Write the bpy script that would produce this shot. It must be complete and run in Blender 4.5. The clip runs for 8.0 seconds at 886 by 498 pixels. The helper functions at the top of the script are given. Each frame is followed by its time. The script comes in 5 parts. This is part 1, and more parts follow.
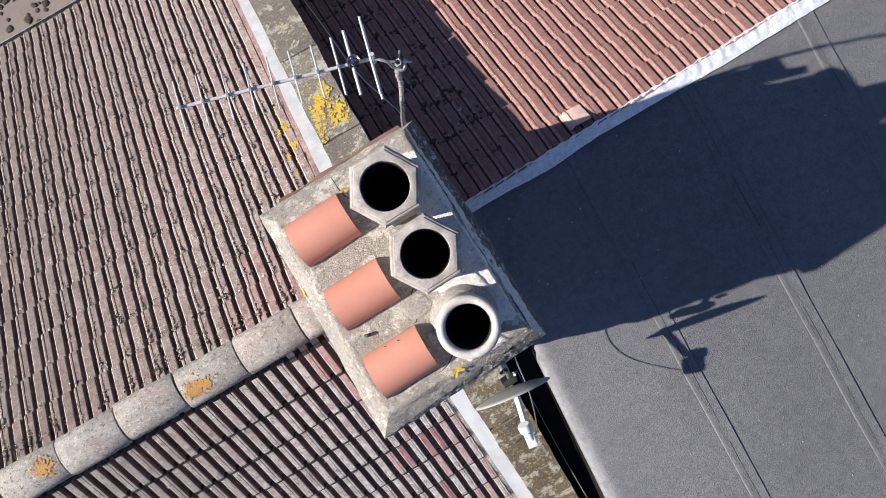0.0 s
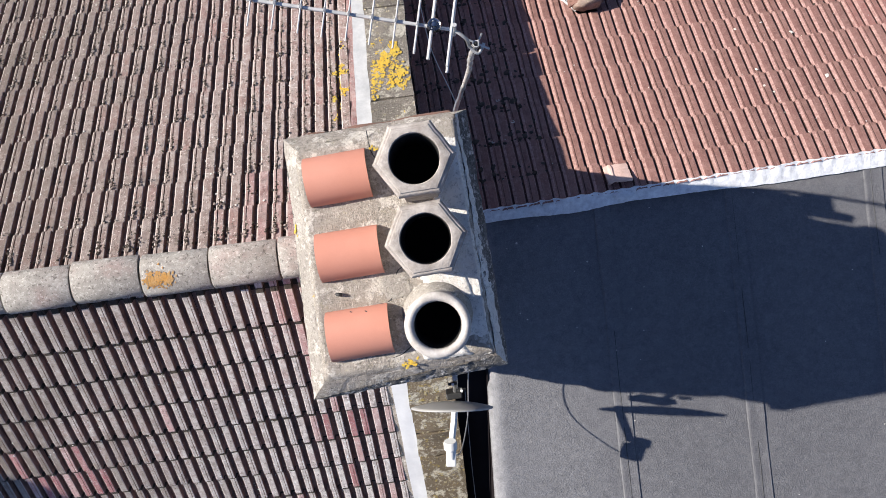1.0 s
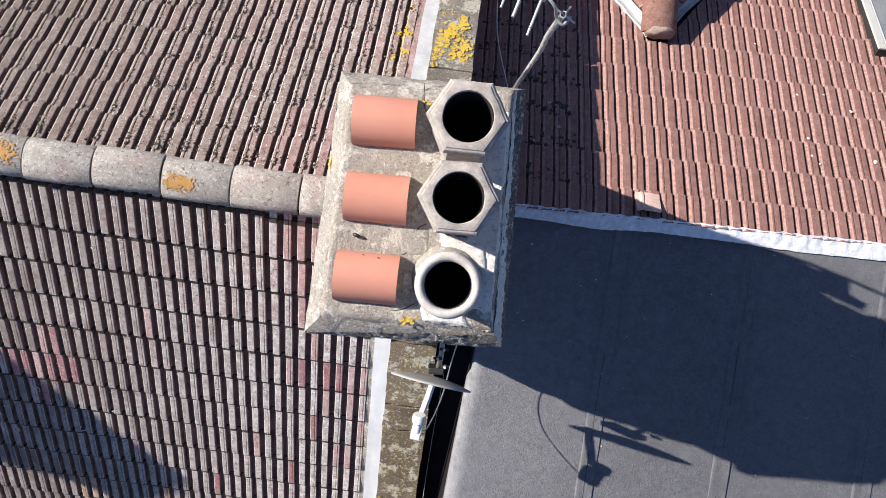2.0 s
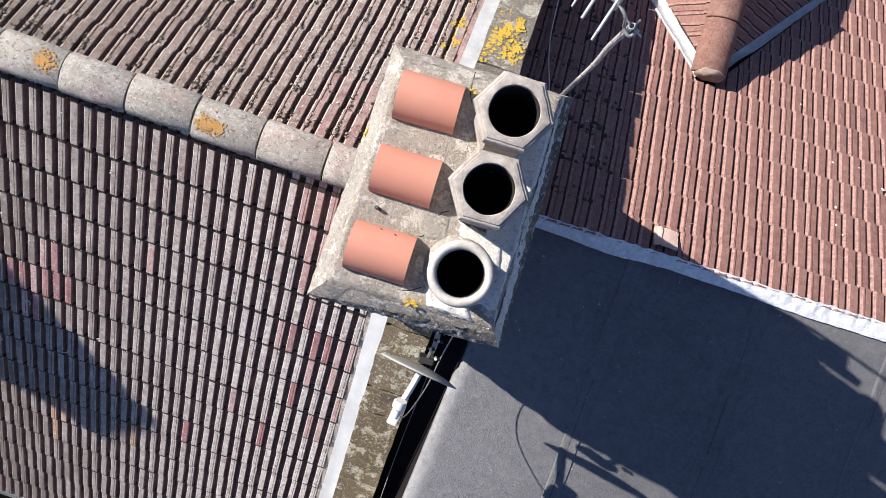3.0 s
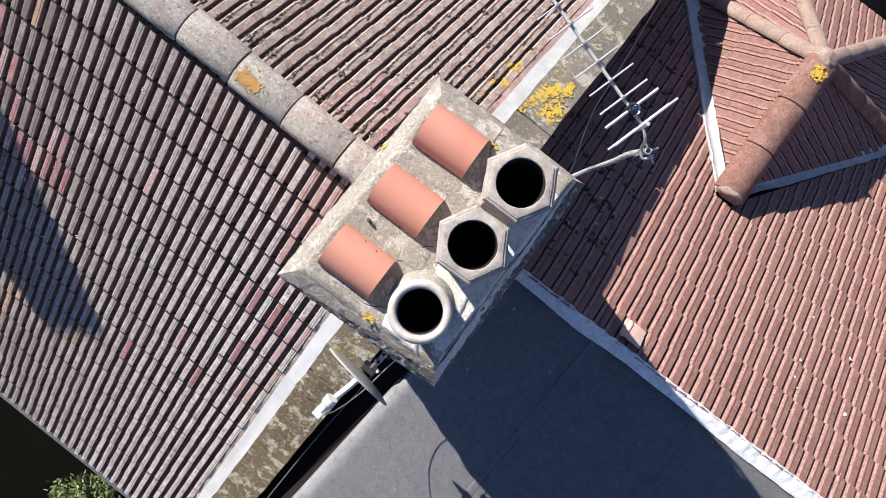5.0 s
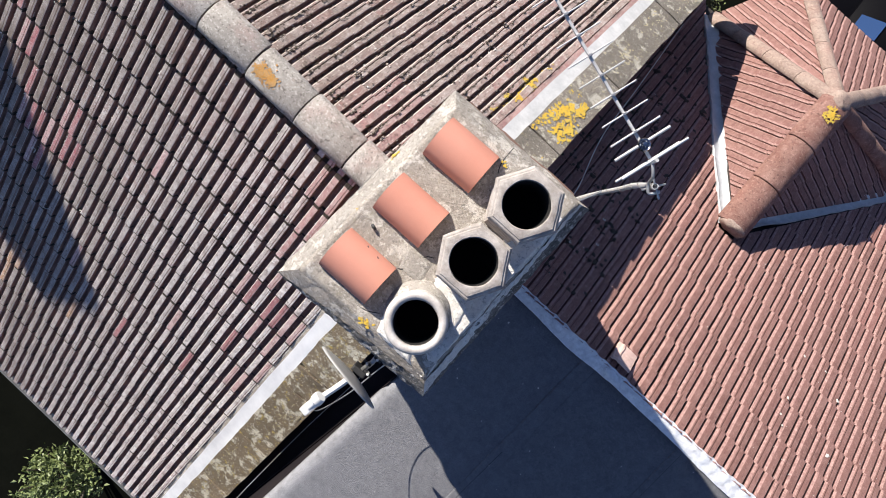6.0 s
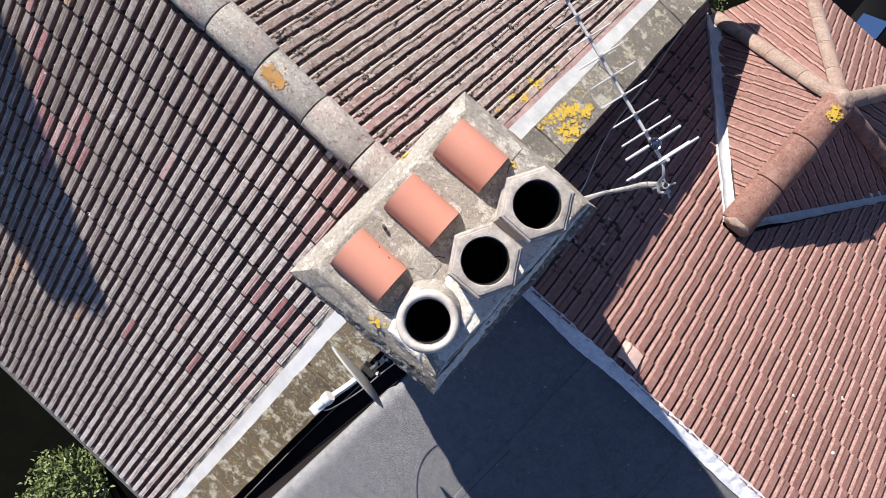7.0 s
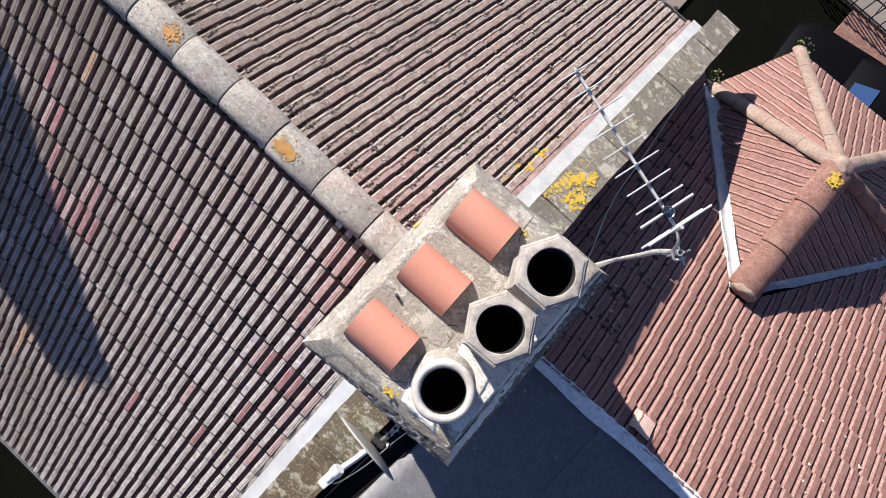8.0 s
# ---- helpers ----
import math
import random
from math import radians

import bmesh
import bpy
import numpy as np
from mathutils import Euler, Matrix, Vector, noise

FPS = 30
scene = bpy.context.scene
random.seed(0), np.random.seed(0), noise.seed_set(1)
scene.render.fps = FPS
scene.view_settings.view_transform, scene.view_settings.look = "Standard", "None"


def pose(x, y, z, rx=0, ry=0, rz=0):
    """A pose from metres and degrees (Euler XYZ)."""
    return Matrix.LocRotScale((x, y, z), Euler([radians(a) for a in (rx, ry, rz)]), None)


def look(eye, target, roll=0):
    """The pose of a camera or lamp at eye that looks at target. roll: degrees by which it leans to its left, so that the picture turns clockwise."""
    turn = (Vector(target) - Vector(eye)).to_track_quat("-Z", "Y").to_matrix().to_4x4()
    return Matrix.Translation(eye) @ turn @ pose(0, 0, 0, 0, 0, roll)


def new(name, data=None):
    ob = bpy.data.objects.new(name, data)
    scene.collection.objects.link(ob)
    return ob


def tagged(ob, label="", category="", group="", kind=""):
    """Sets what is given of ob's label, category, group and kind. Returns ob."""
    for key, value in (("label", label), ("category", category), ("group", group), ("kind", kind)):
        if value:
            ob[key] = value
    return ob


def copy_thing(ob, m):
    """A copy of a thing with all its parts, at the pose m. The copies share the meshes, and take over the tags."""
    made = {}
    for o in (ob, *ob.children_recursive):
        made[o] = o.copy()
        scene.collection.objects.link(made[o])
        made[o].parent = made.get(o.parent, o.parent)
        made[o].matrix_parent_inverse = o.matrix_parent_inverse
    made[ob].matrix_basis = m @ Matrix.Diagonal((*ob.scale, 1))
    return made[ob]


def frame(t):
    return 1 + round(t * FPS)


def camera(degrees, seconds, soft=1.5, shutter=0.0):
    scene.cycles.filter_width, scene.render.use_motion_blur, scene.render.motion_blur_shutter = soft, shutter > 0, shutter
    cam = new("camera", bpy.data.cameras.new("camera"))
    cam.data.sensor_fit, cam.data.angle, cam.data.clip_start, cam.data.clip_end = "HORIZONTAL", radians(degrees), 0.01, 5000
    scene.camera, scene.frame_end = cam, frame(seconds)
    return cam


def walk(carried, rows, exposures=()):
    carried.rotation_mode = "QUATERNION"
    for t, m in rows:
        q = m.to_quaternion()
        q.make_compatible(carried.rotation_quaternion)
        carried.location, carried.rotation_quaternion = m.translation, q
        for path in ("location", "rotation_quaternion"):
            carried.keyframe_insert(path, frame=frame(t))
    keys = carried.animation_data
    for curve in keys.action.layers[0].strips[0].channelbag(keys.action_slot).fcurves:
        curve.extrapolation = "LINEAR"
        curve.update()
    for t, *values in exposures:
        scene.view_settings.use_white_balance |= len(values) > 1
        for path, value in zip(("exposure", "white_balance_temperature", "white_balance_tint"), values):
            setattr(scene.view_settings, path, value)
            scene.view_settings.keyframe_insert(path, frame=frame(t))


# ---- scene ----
cam = camera(61.3, 8.0, soft=0.4)
PATH = [
    (0, pose(0.338, -0.017, 12.895, -0.36, -0.26, -31.35)),
    (0.5, pose(0.328, -0.018, 12.870, -0.31, -0.31, -18.37)),
    (1, pose(0.320, -0.056, 12.814, -0.26, -0.23, -8.76)),
    (1.5, pose(0.286, -0.133, 12.781, -0.34, -0.22, -2.78)),
    (2, pose(0.222, -0.219, 12.800, -0.21, -0.06, 6.10)),
    (2.2, pose(0.199, -0.253, 12.777, 0.06, 0.04, 8.86)),
    (3.5, pose(0.164, -0.298, 12.788, -0.08, 0.19, 21.96)),
    (4, pose(0.150, -0.247, 12.825, 0.11, 0.12, 26.57)),
    (4.5, pose(0.196, -0.162, 12.865, 0.25, -0.13, 31.64)),
    (5.8, pose(0.142, -0.098, 12.928, 0.26, -0.21, 42.45)),
    (6, pose(0.139, -0.088, 12.929, 0.31, -0.24, 42.36)),
    (6.5, pose(0.121, -0.097, 12.964, 0.41, -0.21, 42.19)),
    (7, pose(0.108, -0.123, 12.963, 0.37, -0.18, 42.05)),
    (7.5, pose(0.117, -0.160, 12.937, 0.81, -0.12, 41.79)),
    (8, pose(0.059, -0.161, 12.978, 5.54, -0.15, 41.56)),
]
walk(cam, PATH, [(0, 0.76), (1.0, 0.80), (2.0, 0.83), (4.5, 0.86), (6.0, 0.84), (8.0, 0.84)])

# ---- light ----
SUN = Vector((-1.50, 0.485, 1.0)).normalized()      # towards the sun
world = bpy.data.worlds.new("sky")
scene.world = world
world.use_nodes = True
wn = world.node_tree
sky = wn.nodes.new("ShaderNodeTexSky")
sky.sky_type, sky.sun_disc = "NISHITA", False
sky.ozone_density, sky.dust_density, sky.air_density = 6.5, 0.2, 1.0
sky.sun_elevation, sky.sun_rotation = math.asin(SUN.z), math.atan2(SUN.x, SUN.y)
wn.nodes["Background"].inputs["Strength"].default_value = 0.071
sky_tint = wn.nodes.new("ShaderNodeMix")
sky_tint.data_type, sky_tint.blend_type = "RGBA", "MULTIPLY"
sky_tint.inputs["Factor"].default_value = 1.0
sky_tint.inputs["B"].default_value = (1.14, 0.95, 0.97, 1)      # tints the sky light, to balance the colour of the shade
wn.links.new(sky.outputs["Color"], sky_tint.inputs["A"])
wn.links.new(sky_tint.outputs["Result"], wn.nodes["Background"].inputs["Color"])
lamp = bpy.data.lights.new("sun", "SUN")
lamp.energy, lamp.angle, lamp.color = 5.0, radians(0.53), (1.0, 0.935, 0.855)
sun = new("sun", lamp)
sun.matrix_world = look(SUN * 40, (0, 0, 0))
scene.view_settings.exposure = 0.86

# ---- small tools ----
def part(name, geom, material, parent=None, label=""):
    """A mesh object from a bmesh, or from (verts, faces), under a thing or part."""
    me = bpy.data.meshes.new(name)
    if isinstance(geom, tuple):
        me.from_pydata([tuple(v) for v in geom[0]], [], geom[1])
        me.update()
    else:
        bmesh.ops.recalc_face_normals(geom, faces=geom.faces)
        geom.to_mesh(me)
        geom.free()
    me.materials.append(material)
    ob = new(name, me)
    ob.parent = parent
    if label:
        ob["label"] = label
    return ob


def thing(name, label, category, m=None, group=""):
    ob = new(name)
    ob.empty_display_size = 0.1
    if m:
        ob.matrix_world = m
    return tagged(ob, label, category, group)


def smooth(ob, angle=35):
    ob.data.polygons.foreach_set("use_smooth", [True] * len(ob.data.polygons))
    ob.data.set_sharp_from_angle(angle=radians(angle))
    return ob


def box(lo, hi, bevel=0.0, segments=2):
    bm = bmesh.new()
    lo, hi = Vector(lo), Vector(hi)
    bmesh.ops.create_cube(bm, size=1, matrix=Matrix.LocRotScale((lo + hi) / 2, None, hi - lo))
    if bevel:
        bmesh.ops.bevel(bm, geom=bm.edges[:], offset=bevel, segments=segments, affect="EDGES", profile=0.5)
    return bm


def prism(outline, thick, up=Vector((0, 0, 1)), bevel=0.0):
    """A slab: outline (points in one plane) pushed down by thick along -up."""
    bm = bmesh.new()
    top = [bm.verts.new(p) for p in outline]
    low = [bm.verts.new(Vector(p) - up * thick) for p in outline]
    bm.faces.new(top)
    bm.faces.new(low[::-1])
    n = len(top)
    for i in range(n):
        bm.faces.new((top[i], low[i], low[(i + 1) % n], top[(i + 1) % n]))
    if bevel:
        bmesh.ops.bevel(bm, geom=bm.edges[:], offset=bevel, segments=2, affect="EDGES", profile=0.5)
    return bm


def lathe(profile, sides=40, turn=0.0):
    """A closed ring of (radius, height) points turned round z."""
    verts, faces = [], []
    n = len(profile)
    for i in range(sides):
        a = turn + 2 * math.pi * i / sides
        verts += [(r * math.cos(a), r * math.sin(a), z) for r, z in profile]
    for i in range(sides):
        j = (i + 1) % sides
        for k in range(n):
            q = (k + 1) % n
            faces.append((i * n + k, j * n + k, j * n + q, i * n + q))
    return verts, faces


def tube(points, radius, sides=8, closed=True):
    """A round bar along points."""
    pts = [Vector(p) for p in points]
    verts, faces = [], []
    side = None
    for i, p in enumerate(pts):
        d = (pts[min(i + 1, len(pts) - 1)] - pts[max(i - 1, 0)]).normalized()
        if side is None:
            side = d.cross(Vector((0.31, 0.22, 0.92)))
        side = (side - d * side.dot(d)).normalized()
        other = d.cross(side)
        for k in range(sides):
            a = 2 * math.pi * k / sides
            verts.append(p + (side * math.cos(a) + other * math.sin(a)) * radius)
    for i in range(len(pts) - 1):
        for k in range(sides):
            q = (k + 1) % sides
            faces.append((i * sides + k, i * sides + q, (i + 1) * sides + q, (i + 1) * sides + k))
    if closed:
        faces.append(tuple(range(sides))[::-1])
        faces.append(tuple(range((len(pts) - 1) * sides, len(pts) * sides)))
    return verts, faces


def glide(points, steps=8):
    """A smooth line through points."""
    pts = [Vector(p) for p in points]
    out = []
    for i in range(len(pts) - 1):
        a, b = pts[i], pts[i + 1]
        ta = (b - pts[max(i - 1, 0)]) / 2
        tb = (pts[min(i + 2, len(pts) - 1)] - a) / 2
        for k in range(steps):
            t = k / steps
            out.append((2*t**3-3*t*t+1)*a + (t**3-2*t*t+t)*ta + (-2*t**3+3*t*t)*b + (t**3-t*t)*tb)
    return out + [pts[-1]]


def rough(bm, amount, scale, seed=0.0, along=None):
    """Pushes the corners of a bmesh about by noise."""
    off = Vector((seed * 7.3, seed * 3.1, seed * 5.7))
    for v in bm.verts:
        d = noise.noise_vector(v.co * scale + off) * amount
        if along:
            d = along * d.z
        v.co += d
    return bm


def join(pieces):
    """Joins (verts, faces) pieces."""
    verts, faces = [], []
    for v, f in pieces:
        n = len(verts)
        verts += list(v)
        faces += [tuple(i + n for i in q) for q in f]
    return verts, faces


# ---- materials ----
def material(name, rough_=0.85, metal=0.0):
    m = bpy.data.materials.new(name)
    m.use_nodes = True
    b = m.node_tree.nodes["Principled BSDF"]
    b.inputs["Roughness"].default_value, b.inputs["Metallic"].default_value = rough_, metal
    return m, m.node_tree, b


def node(tree, kind, **sockets):
    n = tree.nodes.new(kind)
    for k, v in sockets.items():
        k = k.replace("_", " ")
        if isinstance(v, bpy.types.NodeSocket):
            tree.links.new(v, n.inputs[k])
        else:
            n.inputs[k].default_value = v
    return n


def coords(tree, scale=(1, 1, 1)):
    g = node(tree, "ShaderNodeNewGeometry")
    m = node(tree, "ShaderNodeMapping", Vector=g.outputs["Position"])
    m.inputs["Scale"].default_value = scale
    return m.outputs["Vector"]


def cloud(tree, where, scale, detail=5.0, rough_=0.6, lo=0.3, hi=0.7, warp=0.0):
    n = node(tree, "ShaderNodeTexNoise", Vector=where, Scale=scale, Detail=detail, Roughness=rough_, Distortion=warp)
    r = node(tree, "ShaderNodeMapRange", Value=n.outputs["Fac"])
    r.inputs["From Min"].default_value, r.inputs["From Max"].default_value = lo, hi
    return r.outputs["Result"]


def mix(tree, fac, a, b, how="MIX"):
    n = tree.nodes.new("ShaderNodeMix")
    n.data_type, n.blend_type = "RGBA", how
    for sock, v in ((n.inputs["Factor"], fac), (n.inputs["A"], a), (n.inputs["B"], b)):
        if isinstance(v, bpy.types.NodeSocket):
            tree.links.new(v, sock)
        elif isinstance(v, (int, float)):
            sock.default_value = v
        else:
            sock.default_value = (*v, 1)
    return n.outputs["Result"]


def times(tree, a, b):
    n = tree.nodes.new("ShaderNodeMath")
    n.operation = "MULTIPLY"
    for sock, v in zip(n.inputs, (a, b)):
        if isinstance(v, bpy.types.NodeSocket):
            tree.links.new(v, sock)
        else:
            sock.default_value = v
    return n.outputs["Value"]


def bump(tree, b, height, strength=0.4, distance=0.01):
    n = node(tree, "ShaderNodeBump", Height=height, Strength=strength, Distance=distance)
    tree.links.new(n.outputs["Normal"], b.inputs["Normal"])


def own_random(tree):
    """A number of its own for each piece, be it an object or an island of a joined mesh."""
    a = node(tree, "ShaderNodeObjectInfo").outputs["Random"]
    c = node(tree, "ShaderNodeNewGeometry").outputs["Random Per Island"]
    n = tree.nodes.new("ShaderNodeMath")
    n.operation = "ADD"
    tree.links.new(a, n.inputs[0])
    tree.links.new(c, n.inputs[1])
    f = tree.nodes.new("ShaderNodeMath")
    f.operation = "FRACT"
    tree.links.new(n.outputs["Value"], f.inputs[0])
    return f.outputs["Value"]


def ramp(tree, fac, stops):
    n = tree.nodes.new("ShaderNodeValToRGB")
    tree.links.new(fac, n.inputs["Fac"])
    e = n.color_ramp.elements
    while len(e) < len(stops):
        e.new(0.5)
    for k, (p, c) in zip(e, stops):
        k.position, k.color = p, (*c, 1)
    return n.outputs["Color"]


def finish(tree, b, colour):
    tree.links.new(colour, b.inputs["Base Color"])


def away(tree, where, axis, near, far):
    """0 at one place along an axis, 1 at another."""
    p = node(tree, "ShaderNodeSeparateXYZ", Vector=where)
    r = node(tree, "ShaderNodeMapRange", Value=p.outputs[axis])
    r.inputs["From Min"].default_value, r.inputs["From Max"].default_value = near, far
    return r.outputs["Result"]


def tile_material(name, stops, stain, pale, moss, pale_amount, moss_amount, blush=None, speck=0.6, far_dark=0.0, streak=0.35):
    m, t, b = material(name, 0.9)
    w = coords(t)
    own = own_random(t)
    c = ramp(t, own, stops)
    c = mix(t, times(t, cloud(t, w, 1.3, 4), 0.35), c, stain)
    if blush:
        c = mix(t, times(t, times(t, cloud(t, w, 0.8, 3, 0.5, 0.50, 0.66), cloud(t, w, 12, 5, 0.7, 0.32, 0.62)), 0.75), c, blush)
    run = coords(t, (1, 0.14, 0.14))
    c = mix(t, times(t, cloud(t, run, 52, 4, 0.65, 0.50, 0.66), streak), c, [v * 0.62 for v in stain])
    c = mix(t, times(t, cloud(t, w, 17, 4, 0.6, 0.42, 0.66), pale_amount), c, pale)
    c = mix(t, times(t, cloud(t, run, 83, 4, 0.65, 0.54, 0.66), streak), c, pale)
    c = mix(t, times(t, cloud(t, w, 33, 3, 0.6, 0.54, 0.64), 0.5 * moss_amount), c, stain)
    c = mix(t, times(t, cloud(t, w, 58, 2, 0.6, 0.60, 0.68), speck), c, [min(0.85, v * 1.35) for v in pale])
    c = mix(t, times(t, cloud(t, w, 9, 6, 0.7, 0.54, 0.67, 0.6), moss_amount), c, moss)
    c = mix(t, times(t, cloud(t, w, 40, 3, 0.65, 0.60, 0.68), speck), c, moss)
    if far_dark:
        # moss-toned blotches thicken away from the stack, darkening the far tiles
        far_blotches = times(t, away(t, w, "X", -0.5, -3.2), cloud(t, w, 2.3, 6, 0.7, 0.12, 0.54))
        c = mix(t, times(t, far_blotches, far_dark), c, [v * 1.5 for v in moss])
    grain = cloud(t, w, 95, 3, 0.7, 0.25, 0.75)
    c = mix(t, 0.36, c, mix(t, grain, (0.2, 0.2, 0.2), (0.8, 0.8, 0.8)), "OVERLAY")
    finish(t, b, c)
    bump(t, b, grain, 0.45, 0.005)
    return m


def trough_material(name, base, moss, crumb):
    """The silted, mossy trough between two ribs, darkened further for the shade it lies in."""
    m, t, b = material(name, 0.95)
    w = coords(t)
    c = mix(t, cloud(t, w, 6, 6, 0.7, 0.36, 0.62), moss, base)
    c = mix(t, times(t, cloud(t, w, 60, 4, 0.75, 0.60, 0.68), 0.7), c, crumb)
    g = cloud(t, w, 80, 5, 0.75, 0.25, 0.75)
    finish(t, b, c)
    bump(t, b, g, 0.8, 0.01)
    return m


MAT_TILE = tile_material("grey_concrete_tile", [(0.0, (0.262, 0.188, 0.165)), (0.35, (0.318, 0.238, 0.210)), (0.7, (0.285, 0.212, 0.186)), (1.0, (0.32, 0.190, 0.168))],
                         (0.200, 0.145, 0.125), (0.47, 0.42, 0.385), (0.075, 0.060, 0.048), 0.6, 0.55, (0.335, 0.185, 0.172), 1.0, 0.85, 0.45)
# South tiles greyer, and lightened to offset the grazing sun there.
MAT_TILE_SOUTH = tile_material("lightened_south_concrete_tile", [(0.0, (0.43, 0.375, 0.342)), (0.3, (0.65, 0.585, 0.54)), (0.6, (0.50, 0.445, 0.41)), (0.85, (0.67, 0.605, 0.555)), (1.0, (0.59, 0.49, 0.455))],
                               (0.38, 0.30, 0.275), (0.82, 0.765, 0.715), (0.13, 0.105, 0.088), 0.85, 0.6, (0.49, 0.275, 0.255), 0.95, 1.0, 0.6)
MAT_TILE_RED = tile_material("faded_red_concrete_tile", [(0.0, (0.40, 0.135, 0.145)), (1.0, (0.46, 0.20, 0.20))],
                             (0.28, 0.13, 0.13), (0.52, 0.42, 0.39), (0.10, 0.07, 0.06), 0.4, 0.35, None, 0.5)
MAT_TILE_PINK = tile_material("pinkish_concrete_tile", [(0.0, (0.50, 0.31, 0.29)), (1.0, (0.54, 0.37, 0.345))],
                              (0.44, 0.24, 0.225), (0.70, 0.58, 0.54), (0.12, 0.09, 0.08), 0.5, 0.35, (0.47, 0.22, 0.21), 0.6)
MAT_TILE_ORANGE = tile_material("orange_stained_concrete_tile", [(0.0, (0.47, 0.26, 0.14)), (1.0, (0.50, 0.33, 0.21))],
                                (0.36, 0.20, 0.12), (0.62, 0.52, 0.44), (0.12, 0.09, 0.07), 0.5, 0.35, None, 0.6)
MAT_TILE_BLUSH = tile_material("red_grey_concrete_tile", [(0.0, (0.31, 0.185, 0.172)), (1.0, (0.33, 0.215, 0.20))],
                               (0.25, 0.14, 0.132), (0.45, 0.38, 0.35), (0.07, 0.05, 0.042), 0.5, 0.4, (0.34, 0.165, 0.158))
MAT_TILE_BROWN = tile_material("red_brown_concrete_tile", [(0.0, (0.185, 0.092, 0.076)), (0.5, (0.245, 0.124, 0.103)), (0.92, (0.215, 0.105, 0.087)), (1.0, (0.310, 0.140, 0.118))],
                               (0.185, 0.087, 0.075), (0.34, 0.205, 0.177), (0.07, 0.040, 0.033), 0.4, 0.2, None, 0.3)
MAT_TROUGH = trough_material("silted_shaded_tile_trough", (0.36, 0.225, 0.185), (0.19, 0.120, 0.096), (0.42, 0.36, 0.31))
MAT_TROUGH_NORTH = trough_material("mossy_shaded_tile_trough", (0.26, 0.160, 0.130), (0.11, 0.070, 0.055), (0.34, 0.29, 0.25))
MAT_TROUGH_RED = trough_material("silted_shaded_red_tile_trough", (0.17, 0.080, 0.066), (0.075, 0.039, 0.032), (0.36, 0.25, 0.21))


def ridge_material(name, base, pale, spots, blush=None):
    m, t, b = material(name, 0.92)
    w = coords(t)
    c = mix(t, cloud(t, w, 2.2, 4), base, [v * 0.72 for v in base])
    if blush:
        c = mix(t, times(t, cloud(t, w, 2.7, 4, 0.6, 0.52, 0.66), 0.7), c, blush)
    c = mix(t, times(t, cloud(t, w, 13, 6, 0.75, 0.48, 0.66), 0.6), c, [v * 0.52 for v in base])
    own = node(t, "ShaderNodeMapRange", Value=node(t, "ShaderNodeObjectInfo").outputs["Random"])
    own.inputs["To Min"].default_value, own.inputs["To Max"].default_value = 0.15, 1.0
    c = mix(t, times(t, own.outputs["Result"], 0.2), c, [v * 0.65 for v in base])
    c = mix(t, times(t, times(t, cloud(t, w, 6, 7, 0.72, 0.42, 0.66, 0.2), own.outputs["Result"]), 0.7), c, pale)
    c = mix(t, times(t, cloud(t, w, 46, 4, 0.7, 0.54, 0.66), 0.5), c, [min(0.8, v * 1.25) for v in pale])
    c = mix(t, times(t, cloud(t, w, 38, 4, 0.7, 0.56, 0.64), 0.75), c, spots)
    g = cloud(t, w, 110, 4, 0.75, 0.25, 0.75)
    finish(t, b, mix(t, 0.3, c, mix(t, g, (0.2,) * 3, (0.8,) * 3), "OVERLAY"))
    bump(t, b, g, 0.5, 0.006)
    return m


MAT_RIDGE = ridge_material("weathered_ridge_concrete", (0.39, 0.36, 0.32), (0.60, 0.57, 0.52), (0.11, 0.095, 0.08), (0.36, 0.25, 0.225))
MAT_RIDGE_RED = ridge_material("red_ridge_concrete", (0.245, 0.118, 0.092), (0.35, 0.22, 0.18), (0.10, 0.05, 0.04))
MAT_RIDGE_BUFF = ridge_material("buff_ridge_concrete", (0.335, 0.240, 0.195), (0.41, 0.33, 0.275), (0.19, 0.125, 0.095), (0.30, 0.165, 0.135))


def stone_material(name, base, dark, pale, yellow, amount, fine=1.0, speck=0.5, grain=0.5, vary=0.0, bare=0.53):
    """Mossy stone or cement with pale and yellow lichen."""
    m, t, b = material(name, 0.93)
    w = coords(t)
    c = mix(t, cloud(t, w, 3.0 * fine, 5, 0.65, 0.35, 0.65), base, dark)
    if vary:
        c = mix(t, times(t, node(t, "ShaderNodeObjectInfo").outputs["Random"], vary), c, [v * 0.55 for v in dark])
    c = mix(t, cloud(t, w, 6 * fine, 8, 0.75, bare, bare + 0.06, 0.15), c, pale)
    c = mix(t, times(t, cloud(t, w, 15 * fine, 6, 0.75, 0.57, 0.63, 0.1), amount), c, yellow)
    c = mix(t, times(t, cloud(t, w, 48, 4, 0.75, 0.58, 0.65), speck), c, [min(0.8, v * 1.2) for v in pale])
    c = mix(t, times(t, cloud(t, w, 55, 5, 0.75, 0.52, 0.66), 0.6), c, [v * 0.35 for v in dark])
    g = cloud(t, w, 85, 5, 0.75, 0.28, 0.72)
    finish(t, b, mix(t, grain, c, mix(t, g, (0.18,) * 3, (0.82,) * 3), "OVERLAY"))
    bump(t, b, g, 0.7, 0.009)
    return m


